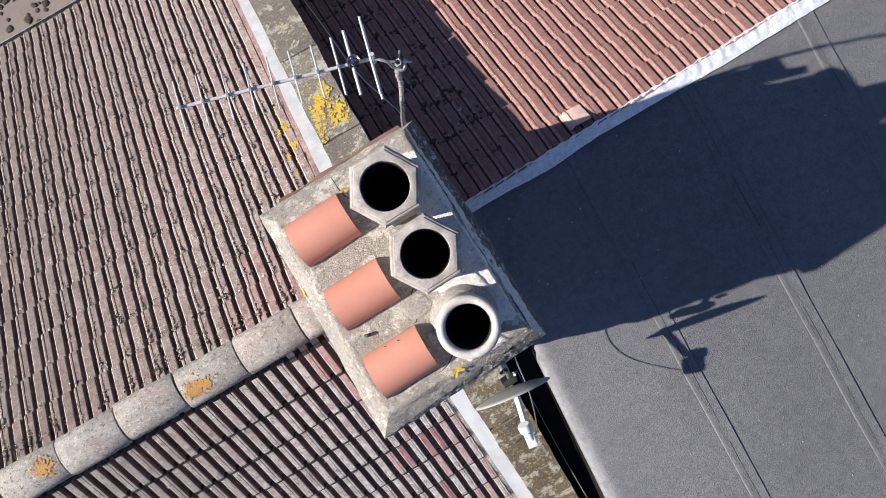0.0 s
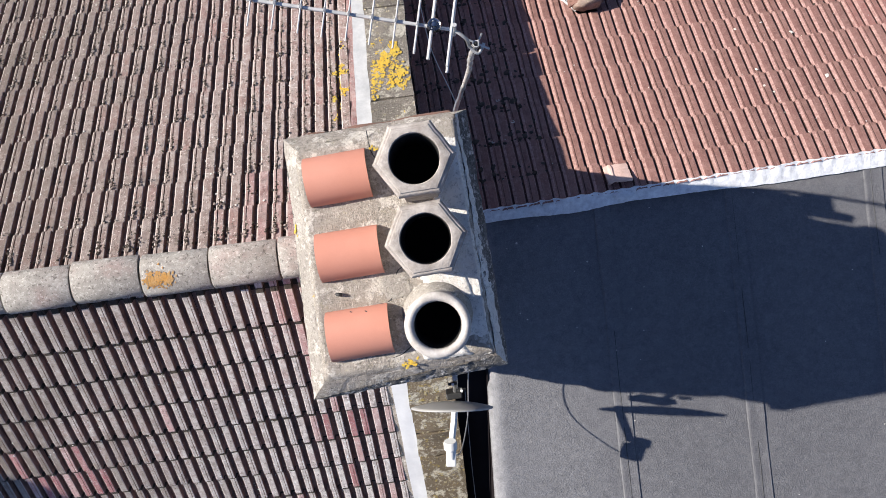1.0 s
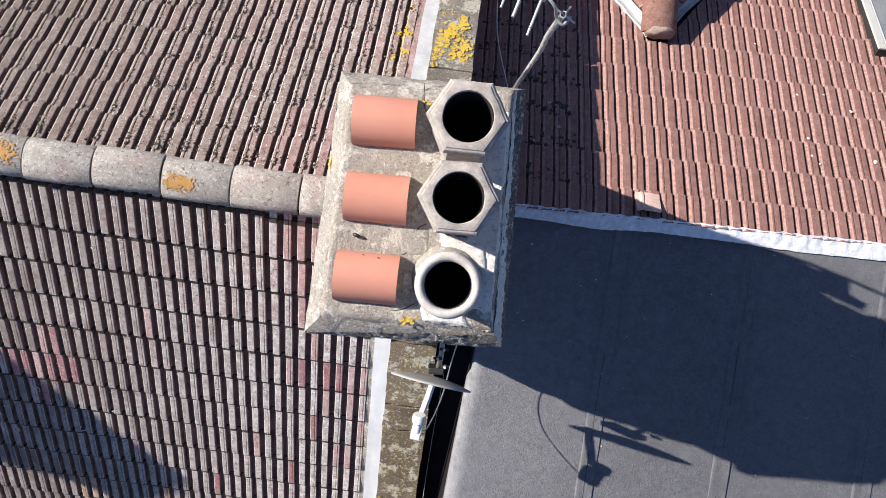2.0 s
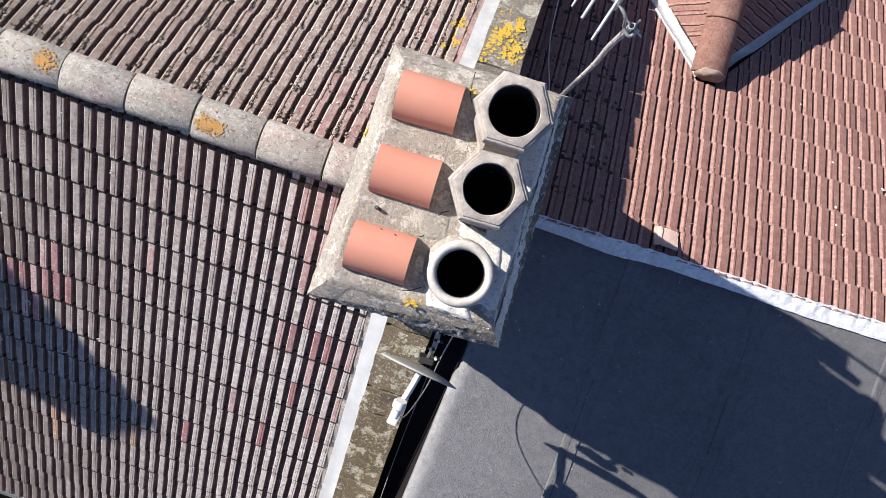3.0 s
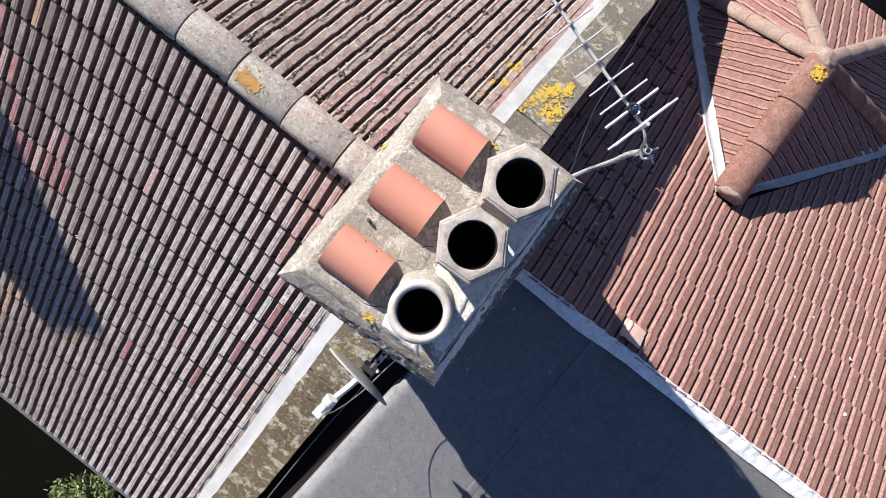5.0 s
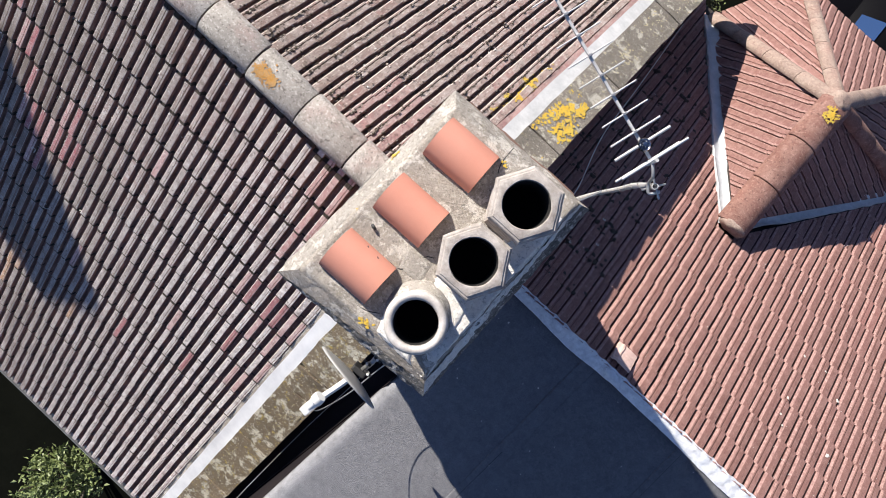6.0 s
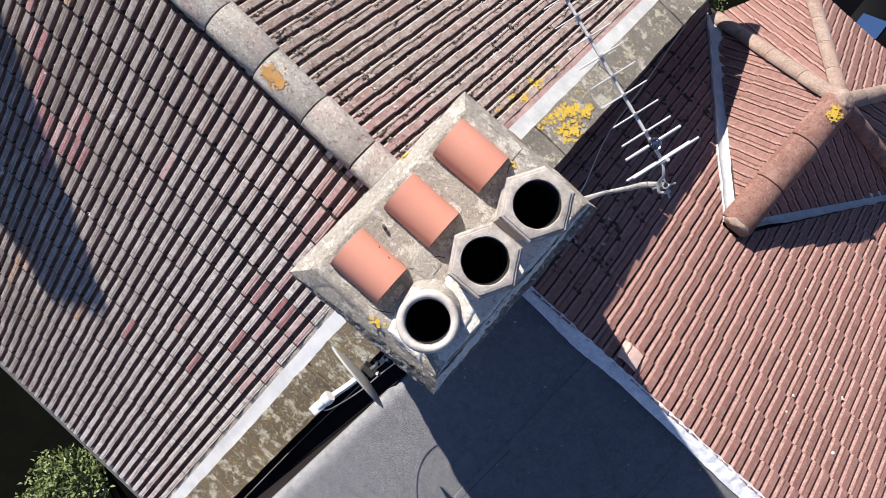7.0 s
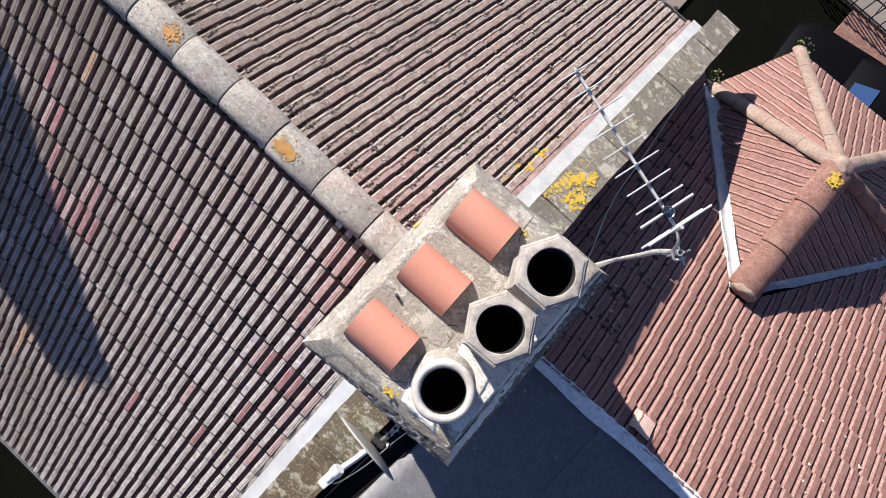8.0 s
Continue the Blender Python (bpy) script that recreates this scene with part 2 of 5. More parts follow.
MAT_COPING = stone_material("lichened_brown_coping", (0.28, 0.215, 0.135), (0.165, 0.125, 0.080), (0.66, 0.61, 0.48), (0.50, 0.37, 0.10), 0.8, 1.15, 0.6, 0.4, 0.35, 0.515)
MAT_COPING_GREY = stone_material("lichened_grey_coping", (0.28, 0.245, 0.205), (0.165, 0.145, 0.118), (0.48, 0.445, 0.37), (0.40, 0.35, 0.20), 0.5, 1.2, 0.7, 0.6, 0.4)
MAT_CAP = stone_material("weathered_cement_cap", (0.43, 0.385, 0.335), (0.29, 0.255, 0.215), (0.60, 0.555, 0.495), (0.36, 0.32, 0.20), 0.3, 1.5, 0.5, 0.4)
MAT_CAP_EDGE = stone_material("pale_cement_fillet", (0.43, 0.395, 0.35), (0.31, 0.28, 0.245), (0.57, 0.53, 0.475), (0.40, 0.36, 0.24), 0.3, 1.6, 0.4, 0.3)
MAT_CAP_DARK = stone_material("coarse_dark_cement", (0.20, 0.19, 0.178), (0.07, 0.067, 0.062), (0.52, 0.50, 0.47), (0.05, 0.05, 0.045), 0.9, 3.4, 0.8, 0.7)
MAT_MORTAR = stone_material("white_mortar", (0.84, 0.805, 0.745), (0.71, 0.665, 0.60), (0.86, 0.84, 0.79), (0.62, 0.57, 0.46), 0.15, 1.0, 0.4, 0.3)


def plain(name, base, second, rough_=0.8, metal=0.0, scale=4.0, grain=80.0, strength=0.25, contrast=0.18):
    m, t, b = material(name, rough_, metal)
    w = coords(t)
    c = mix(t, cloud(t, w, scale, 5), base, second)
    g = cloud(t, w, grain, 4, 0.7, 0.2, 0.8)
    finish(t, b, mix(t, contrast, c, mix(t, g, (0.3,) * 3, (0.7,) * 3), "OVERLAY"))
    bump(t, b, g, strength, 0.004)
    return m


MAT_POT_GREY = plain("weathered_stoneware", (0.47, 0.425, 0.385), (0.25, 0.215, 0.185), 0.8, 0, 17, 70, 0.5, 0.6)
MAT_POT_CREAM = plain("cream_stoneware", (0.60, 0.565, 0.52), (0.40, 0.355, 0.31), 0.6, 0, 16, 60, 0.4, 0.5)
# Worn rib edges, made paler to paint in the sun they catch.
MAT_EDGE_LIT = plain("worn_lit_tile_edge", (0.66, 0.59, 0.55), (0.38, 0.32, 0.295), 0.9, 0, 26, 90, 0.5, 0.6)
MAT_EDGE_LIT_NORTH = plain("worn_lit_brown_grey_tile_edge", (0.52, 0.45, 0.41), (0.30, 0.24, 0.21), 0.9, 0, 32, 100, 0.5, 0.6)
MAT_EDGE_LIT_RED = plain("worn_lit_red_tile_edge", (0.47, 0.295, 0.26), (0.22, 0.115, 0.098), 0.9, 0, 42, 110, 0.6, 0.7)
MAT_SLIPPED = plain("pale_broken_tile", (0.64, 0.47, 0.41), (0.50, 0.34, 0.29), 0.9, 0, 16, 80, 0.5, 0.5)
MAT_SOOT = plain("sooty_flue", (0.008, 0.007, 0.007), (0.015, 0.013, 0.012), 0.95)
MAT_CLAY = plain("new_terracotta", (0.58, 0.265, 0.192), (0.53, 0.225, 0.158), 0.75, 0, 3, 150, 0.06, 0.1)
# One white paint in two tones, offsetting the sun: south lighter, north dimmed.
MAT_LEAD = plain("white_painted_flashing", (0.80, 0.80, 0.79), (0.66, 0.66, 0.66), 0.5, 0, 7, 40, 0.25, 0.15)
MAT_LEAD_DIM = plain("dimmed_blotched_white_flashing", (0.55, 0.555, 0.56), (0.40, 0.41, 0.42), 0.55, 0, 8, 40, 0.4, 0.3)
MAT_LEAD_GREY = plain("dull_lead_flashing", (0.87, 0.89, 0.90), (0.60, 0.61, 0.63), 0.55, 0.0, 24, 45, 0.8, 0.6)
MAT_ALU = plain("weathered_aluminium", (0.66, 0.65, 0.63), (0.52, 0.51, 0.49), 0.45, 0.25, 20, 90, 0.1)
MAT_STEEL = plain("galvanised_steel", (0.50, 0.50, 0.49), (0.36, 0.36, 0.36), 0.45, 0.8, 15, 90, 0.1)
MAT_CHROME = plain("bright_metal", (0.55, 0.55, 0.55), (0.40, 0.40, 0.40), 0.15, 1.0, 20, 90, 0.05)
MAT_DISH = plain("grey_dish_paint", (0.42, 0.42, 0.415), (0.36, 0.36, 0.355), 0.5, 0, 6, 90, 0.1, 0.1)
MAT_WHITE = plain("aged_white_plastic", (0.74, 0.74, 0.72), (0.64, 0.64, 0.61), 0.45, 0, 8, 60, 0.1, 0.1)
MAT_BLACK = plain("black_plastic", (0.02, 0.02, 0.021), (0.03, 0.03, 0.03), 0.5)
# Black cladding, made darker and duller to paint in shade beside the parapet.
MAT_CHEEK = plain("black_cladding_gap_shade", (0.013, 0.0105, 0.012), (0.022, 0.018, 0.019), 0.9, 0, 3, 30, 0.2)
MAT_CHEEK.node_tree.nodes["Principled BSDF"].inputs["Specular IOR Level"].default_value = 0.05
MAT_DECK = plain("dark_underlay", (0.045, 0.037, 0.033), (0.03, 0.025, 0.022), 0.95, 0, 6, 90)
MAT_RENDER = plain("house_render", (0.42, 0.38, 0.33), (0.34, 0.31, 0.27), 0.9)
MAT_YELLOW = plain("yellow_lichen", (0.60, 0.36, 0.03), (0.52, 0.40, 0.08), 0.95, 0, 18, 90, 0.6, 0.5)
MAT_STRAW = plain("straw_lichen", (0.56, 0.51, 0.39), (0.46, 0.37, 0.17), 0.95, 0, 14, 90, 0.6, 0.5)
MAT_ORANGE = plain("orange_lichen", (0.50, 0.24, 0.045), (0.46, 0.29, 0.13), 0.95, 0, 18, 90, 0.6, 0.5)
MAT_PALE = plain("pale_droppings", (0.70, 0.68, 0.62), (0.55, 0.53, 0.48), 0.9)
# Also colours the tile laps on the south slope, as painted shadow lines.
MAT_MOSS_LAP = plain("moss_and_lap_shade", (0.034, 0.026, 0.019), (0.080, 0.062, 0.047), 0.95, 0, 30, 120, 0.6, 0.4)
MAT_CRUMB = plain("mortar_crumb", (0.42, 0.36, 0.315), (0.20, 0.155, 0.13), 0.95, 0, 30, 120, 0.6, 0.4)
# Near-black base without gloss paints in the shade over the garden.
MAT_EARTH = plain("garden_earth_painted_shade", (0.004, 0.0045, 0.003), (0.002, 0.0025, 0.0015), 0.95, 0, 1.2, 14, 0.8, 0.5)
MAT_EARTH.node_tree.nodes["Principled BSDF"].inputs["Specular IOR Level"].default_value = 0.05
MAT_PAVING = plain("pinkish_paving", (0.235, 0.195, 0.172), (0.18, 0.148, 0.130), 0.9, 0, 1.5, 25, 0.3, 0.3)
MAT_LEAF = plain("bush_leaf", (0.13, 0.17, 0.052), (0.18, 0.22, 0.085), 0.5, 0, 6, 40, 0.1)
# Near-black and almost glossless: shade over the yard put into the paint.
MAT_PAINT = plain("car_paint_with_shade", (0.003, 0.003, 0.004), (0.002, 0.002, 0.003), 0.5, 0, 3, 90, 0.02)
MAT_PAINT.node_tree.nodes["Principled BSDF"].inputs["Specular IOR Level"].default_value = 0.03
MAT_SASH = plain("pale_grey_cladding", (0.52, 0.51, 0.47), (0.44, 0.43, 0.40), 0.5, 0, 6, 80, 0.1, 0.1)
MAT_PANE = plain("window_glass", (0.16, 0.17, 0.18), (0.22, 0.23, 0.24), 0.08, 0, 5, 40, 0.02)
MAT_BARK = plain("bark", (0.08, 0.06, 0.04), (0.05, 0.04, 0.03), 0.95)


def felt_material():
    m, t, b = material("grey_mineral_felt", 0.95)
    w = coords(t)
    c = mix(t, cloud(t, w, 1.6, 5, 0.6), (0.184, 0.184, 0.196), (0.224, 0.223, 0.234))
    c = mix(t, times(t, cloud(t, w, 11, 7, 0.75, 0.42, 0.70), 0.6), c, (0.33, 0.33, 0.340))
    c = mix(t, times(t, cloud(t, w, 5, 6, 0.7, 0.58, 0.72), 0.35), c, (0.13, 0.134, 0.150))
    c = mix(t, times(t, cloud(t, w, 26, 5, 0.7, 0.50, 0.66), 0.4), c, (0.36, 0.36, 0.37))
    c = mix(t, times(t, cloud(t, w, 19, 5, 0.7, 0.52, 0.68), 0.45), c, (0.10, 0.104, 0.115))
    c = mix(t, times(t, cloud(t, w, 75, 4, 0.75, 0.54, 0.66), 0.35), c, (0.38, 0.38, 0.39))
    c = mix(t, times(t, cloud(t, w, 62, 4, 0.75, 0.54, 0.66), 0.35), c, (0.085, 0.088, 0.10))
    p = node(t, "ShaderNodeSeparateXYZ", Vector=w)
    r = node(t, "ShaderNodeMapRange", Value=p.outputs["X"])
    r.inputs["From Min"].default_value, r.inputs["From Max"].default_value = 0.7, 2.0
    # colour paler near the parapet, lifting the stack's shade there, and darker beyond
    near_pale = cloud(t, w, 2.5, 5, 0.65, 0.2, 0.8)
    c = mix(t, r.outputs["Result"], mix(t, times(t, near_pale, 0.42), c, (0.285, 0.285, 0.298)), mix(t, 0.40, c, (0.086, 0.086, 0.097)))
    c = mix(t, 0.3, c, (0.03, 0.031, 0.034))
    # paler in patches along the turned-down edge
    q = node(t, "ShaderNodeMapping", Vector=w)
    q.inputs["Rotation"].default_value = (0, 0, radians(4.86))
    c = mix(t, times(t, times(t, away(t, q.outputs["Vector"], "X", 0.745, 0.675), cloud(t, w, 9, 6, 0.7, 0.30, 0.62)), 0.6), c, (0.36, 0.36, 0.37))
    g = cloud(t, w, 130, 4, 0.75, 0.25, 0.75)
    finish(t, b, mix(t, 0.38, c, mix(t, g, (0.15,) * 3, (0.85,) * 3), "OVERLAY"))
    bump(t, b, g, 0.6, 0.006)
    return m


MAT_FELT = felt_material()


def brick_material():
    m, t, b = material("stack_brick", 0.92)
    w = coords(t)
    c = ramp(t, own_random(t), [(0.0, (0.26, 0.12, 0.085)), (0.5, (0.33, 0.16, 0.11)), (1.0, (0.22, 0.12, 0.09))])
    c = mix(t, times(t, cloud(t, w, 14, 5), 0.4), c, (0.14, 0.10, 0.08))
    finish(t, b, c)
    bump(t, b, cloud(t, w, 60, 5, 0.7, 0.2, 0.8), 0.5, 0.006)
    return m


MAT_BRICK = brick_material()

# ---- plan ----
PITCH, RIDGE = radians(36), 7.93                  # the near house: pitch, height at which its two slopes meet
PITCH_B, RIDGE_B = radians(34), 7.25              # the house next door: slope z = RIDGE_B - tan(PITCH_B) * y
FLAT = 7.12                                       # top of the felt roof
EAVE = 4.16
TAN, TAN_B = math.tan(PITCH), math.tan(PITCH_B)


HOUSE = Matrix.Rotation(radians(-1.57), 4, "Z")    # the near house stands a little askew to its chimney


def askew(ob):
    ob.matrix_world = HOUSE @ ob.matrix_basis
    return ob


def slope_frame(side, z0=RIDGE, pitch=PITCH):
    """Axes of a roof slope: across, up the slope, out of it. side -1 faces -y, +1 faces +y."""
    up = Vector((0, -side * math.cos(pitch), math.sin(pitch)))
    out = Vector((0, side * math.sin(pitch), math.cos(pitch)))
    return up.cross(out), up, out


def axes_matrix(u, v, w, at):
    return Matrix(((u.x, v.x, w.x, at.x), (u.y, v.y, w.y, at.y), (u.z, v.z, w.z, at.z), (0, 0, 0, 1)))


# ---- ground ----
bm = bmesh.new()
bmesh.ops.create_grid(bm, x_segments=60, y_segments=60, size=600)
ground = tagged(part("ground", bm, MAT_EARTH), "garden earth and grass, shade painted into its colour", "ground", kind="structure")
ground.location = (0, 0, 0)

# ---- the near house: walls and roof decks ----
def house_walls(name, x0, x1, y0, y1, zc, tan, top_flat=None):
    """Gabled outer walls with thickness, as one ring under a roof."""
    t = 0.25
    pieces = []
    for lo, hi in (((x0, y0), (x1, y0 + t)), ((x0, y1 - t), (x1, y1))):
        z = zc - tan * max(abs(lo[1]), abs(hi[1])) - 0.12
        pieces.append(((lo[0], lo[1], 0), (hi[0], hi[1], z)))
    bm = bmesh.new()
    for lo, hi in pieces:
        lo, hi = Vector(lo), Vector(hi)
        bmesh.ops.create_cube(bm, size=1, matrix=Matrix.LocRotScale((lo + hi) / 2, None, hi - lo))
    for x in (x0, x1 - t):
        pts = [(x, y0 + t, 0), (x, y1 - t, 0), (x, y1 - t, zc - tan * abs(y1 - t) - 0.14), (x, 0, zc - 0.14), (x, y0 + t, zc - tan * abs(y0 + t) - 0.14)]
        a = [bm.verts.new(p) for p in pts]
        b = [bm.verts.new((p[0] + t, p[1], p[2])) for p in pts]
        bm.faces.new(a[::-1])
        bm.faces.new(b)
        for i in range(5):
            bm.faces.new((a[i], a[(i + 1) % 5], b[(i + 1) % 5], b[i]))
    return tagged(part(name, bm, MAT_RENDER), "rendered brick outer walls under the tiled roof", "wall", kind="structure")


askew(house_walls("wall_near", -12.0, 0.20, -3.9, 3.9, RIDGE, TAN))


def deck(name, x0, x1, side, y_end, z0, pitch, label, y_start=0.0, thick=0.08):
    u, v, w = slope_frame(side, z0, pitch)
    t = math.tan(pitch)
    a, b = side * y_start, side * y_end
    pts = [Vector((x0, a, z0 - t * y_start)), Vector((x1, a, z0 - t * y_start)), Vector((x1, b, z0 - t * y_end)), Vector((x0, b, z0 - t * y_end))]
    if side > 0:
        pts = pts[::-1]
    pts = [p - w * 0.045 for p in pts]
    return tagged(part(name, prism(pts, thick, w), MAT_DECK), label, "roof", kind="structure")


roof_south = deck("roof_south", -12.0, -0.165, -1, EAVE, RIDGE, PITCH, "grey ribbed concrete tile roof slope with a few red tiles")
roof_north = deck("roof_north", -12.0, -0.19, 1, EAVE, RIDGE, PITCH, "mossy grey ribbed concrete tile roof slope")
askew(roof_south)
askew(roof_north)

# ---- the twin stack farther along the ridge is copied below ----

# ---- ridge ----
def ridge_tile_mesh(length, radius, sag=0.62, thick=0.018, sides=14, rise=0.0):
    """A half-round ridge tile along +x, its crown at z = 0, slightly wider at the lapped end."""
    verts, faces = [], []
    rows = [(0.0, 1.0), (0.006, 1.04), (length * 0.5, 1.02), (length - 0.006, 1.0), (length, 0.97)]
    for x, k in rows:
        for r in (radius * k, radius * k - thick):
            for i in range(sides + 1):
                a = math.pi * (0.02 + 0.96 * i / sides)
                verts.append((x, r * math.cos(a), (r * math.sin(a) - radius) * sag * 1.0))
    n = sides + 1
    for j in range(len(rows) - 1):
        for s in (0, 1):
            for i in range(sides):
                a, b = (2 * j + s) * n + i, (2 * (j + 1) + s) * n + i
                faces.append((a, b, b + 1, a + 1) if s == 0 else (a, a + 1, b + 1, b))
        for i in (0, sides):
            faces.append(((2 * j) * n + i, (2 * j + 1) * n + i, (2 * j + 3) * n + i, (2 * j + 2) * n + i))
    for j, flip in ((0, 0), (len(rows) - 1, 1)):
        for i in range(sides):
            a, b = 2 * j * n + i, (2 * j + 1) * n + i
            faces.append((a, a + 1, b + 1, b) if not flip else (a, b, b + 1, a + 1))
    return verts, faces


bm = box((-12.0, -0.10, 7.80), (-0.36, 0.10, 7.905), 0.02)
ridge = tagged(part("ridge", bm, MAT_CAP), "mortar bed under the weathered concrete ridge tiles", "ridge", kind="structure")
askew(ridge)
RIDGE_STEP, RIDGE_R = 0.45, 0.135
base = smooth(part("ridge_tile", ridge_tile_mesh(RIDGE_STEP - 0.013, RIDGE_R), MAT_RIDGE, ridge))
base.location = (-0.72, 0, 8.0)
rnd = random.Random(3)
for k in range(1, 26):
    o = base.copy()
    scene.collection.objects.link(o)
    o.location = (-0.72 - RIDGE_STEP * k, rnd.uniform(-0.006, 0.006), 8.0 + rnd.uniform(-0.006, 0.005))
    o.rotation_euler = (rnd.uniform(-0.02, 0.02), rnd.uniform(-0.006, 0.006), rnd.uniform(-0.008, 0.008))

# ---- verge flashing and parapet ----
def strip_on_slope(x0, x1, side, y0, y1, lift, thick, wave, z0=RIDGE, tan=TAN, n=60, m=6, seed=1, tip=0.0):
    """A dressed metal strip lying down a slope, a little wavy."""
    bm = bmesh.new()
    rows = []
    for i in range(n + 1):
        y = y0 + (y1 - y0) * i / n
        row = []
        for j in range(m + 1):
            x = x0 + (x1 - x0) * j / m
            edge = 0.006 * noise.noise(Vector((y * 3, seed, j // m))) if j in (0, m) else 0
            z = z0 - tan * y + lift + tip * j / m + wave * noise.noise(Vector((x * 14, y * 6, seed)))
            row.append(bm.verts.new((x + edge, side * y, z)))
        rows.append(row)
    for i in range(n):
        for j in range(m):
            bm.faces.new((rows[i][j], rows[i][j + 1], rows[i + 1][j + 1], rows[i + 1][j]))
    top = bm.faces[:]
    ext = bmesh.ops.extrude_face_region(bm, geom=top)
    for g in ext["geom"]:
        if isinstance(g, bmesh.types.BMVert):
            g.co.z -= thick
    return bm


for side in (-1, 1):
    f = part("verge_flashing", strip_on_slope(-0.166 if side > 0 else -0.172, -0.028 if side > 0 else -0.052, side, 0.28, EAVE + 0.02, 0.100 if side > 0 else 0.064, 0.03, 0.004, seed=side + 3, tip=0.016 if side < 0 else 0.0), MAT_LEAD if side < 0 else MAT_LEAD_DIM)
    askew(smooth(f, 50))
    tagged(f, "white painted flashing strip down the roof verge", "flashing", kind="structure")
    # filler added so no dark channel shows beside the flashing
    f = part("verge_mortar", strip_on_slope(-0.213 if side > 0 else -0.206, -0.160, side, 0.28, EAVE, 0.050 if side > 0 else 0.044, 0.05, 0.016, n=150, seed=side + 9), MAT_TILE_BLUSH if side > 0 else MAT_CAP)
    askew(smooth(f, 50))
    tagged(f, "filler strip added over the channel along the verge", "mortar", kind="structure")

COPE, RISE = {-1: 0.085, 1: 0.33}, {-1: 0.0, 1: 0.055}     # how far the coping stands above each slope, and gains per metre
def cope_z(side, y):
    return RIDGE + COPE[side] - (TAN - RISE[side]) * y


def coping(side, y0, y1, seed=0):
    """One coping stone, a rough-edged slab lying with the slope."""
    x0, x1 = (-0.055, 0.290) if side < 0 else (-0.038, 0.270)
    u, v, w = slope_frame(side)
    bm = bmesh.new()
    a, b = y0 + 0.008, y1 - 0.008
    pts = [Vector((x0, side * a, cope_z(side, a))), Vector((x1, side * a, cope_z(side, a))), Vector((x1, side * b, cope_z(side, b))), Vector((x0, side * b, cope_z(side, b)))]
    if side > 0:
        pts = pts[::-1]
    bm = prism(pts, 0.07, w)
    bmesh.ops.subdivide_edges(bm, edges=bm.edges[:], cuts=5, use_grid_fill=True)
    return rough(rough(bm, 0.012, 6.0, seed), 0.005, 26.0, seed + 3)


def parapet_wall(side, y0, y1):
    u, v, w = slope_frame(side)
    xa, xb = (-0.030, 0.280) if side < 0 else (-0.020, 0.255)
    pts = [Vector((xa, side * y0, cope_z(side, y0))), Vector((xb, side * y0, cope_z(side, y0))), Vector((xb, side * y1, cope_z(side, y1))), Vector((xa, side * y1, cope_z(side, y1)))]
    if side > 0:
        pts = pts[::-1]
    return prism([p - w * 0.072 for p in pts], 0.55, w)


for name, side, joints in (("parapet_south", -1, (0.30, 0.95, 1.50, 1.735, 2.48, 3.20, 3.75, 4.30)), ("parapet_north", 1, (0.30, 1.015, 1.84, 2.84, 3.58, 4.20))):
    wall = tagged(part(name, parapet_wall(side, joints[0], joints[-1] - 0.06), MAT_CAP_DARK), "gable parapet wall under lichened stone copings", "wall", kind="structure")
    askew(wall)
    for k in range(len(joints) - 1):
        smooth(part("coping_stone", coping(side, joints[k], joints[k + 1], seed=k + 10 * side), MAT_COPING if side < 0 else MAT_COPING_GREY, wall), 40)

# ---- the house next door: felt roof on a flat-topped dormer ----
SKEW = 0.085                                       # slant of its felt edge, fitted to the camera's view
def felt_x(x, y):
    return x + SKEW * (y + 1.07)


bm = bmesh.new()
cols = [0.0, 0.012, 0.04, 0.10, 0.25] + [0.25 + 0.30 * i for i in range(1, 19)]
rows = [0.10 - 0.2 * i for i in range(22)]
grid = []
for y in rows:
    line = []
    for c in cols:
        x = felt_x(0.522, y) + c
        drop = {0.0: 0.05, 0.012: 0.014, 0.04: -0.008, 0.10: -0.012}.get(c, 0.0)
        z = FLAT - drop + 0.006 * noise.noise(Vector((x * 1.3, y * 1.3, 2.0))) + 0.003 * noise.noise(Vector((x * 5, y * 5, 4.0)))
        line.append(bm.verts.new((x, y, z)))
    grid.append(line)
for i in range(len(rows) - 1):
    for j in range(len(cols) - 1):
        bm.faces.new((grid[i][j], grid[i + 1][j], grid[i + 1][j + 1], grid[i][j + 1]))
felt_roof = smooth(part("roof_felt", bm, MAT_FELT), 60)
mod = felt_roof.modifiers.new("thickness", "SOLIDIFY")
mod.thickness, mod.offset = 0.03, -1
tagged(felt_roof, "flat roof of grey mineral felt with lapped seams", "roof", kind="structure")
# lapped seams: a thin second sheet over each joint, split along its middle
def seam_x(x0, y):
    return x0 + 0.045 * y + 0.005 * noise.noise(Vector((x0, y * 3, 1)))


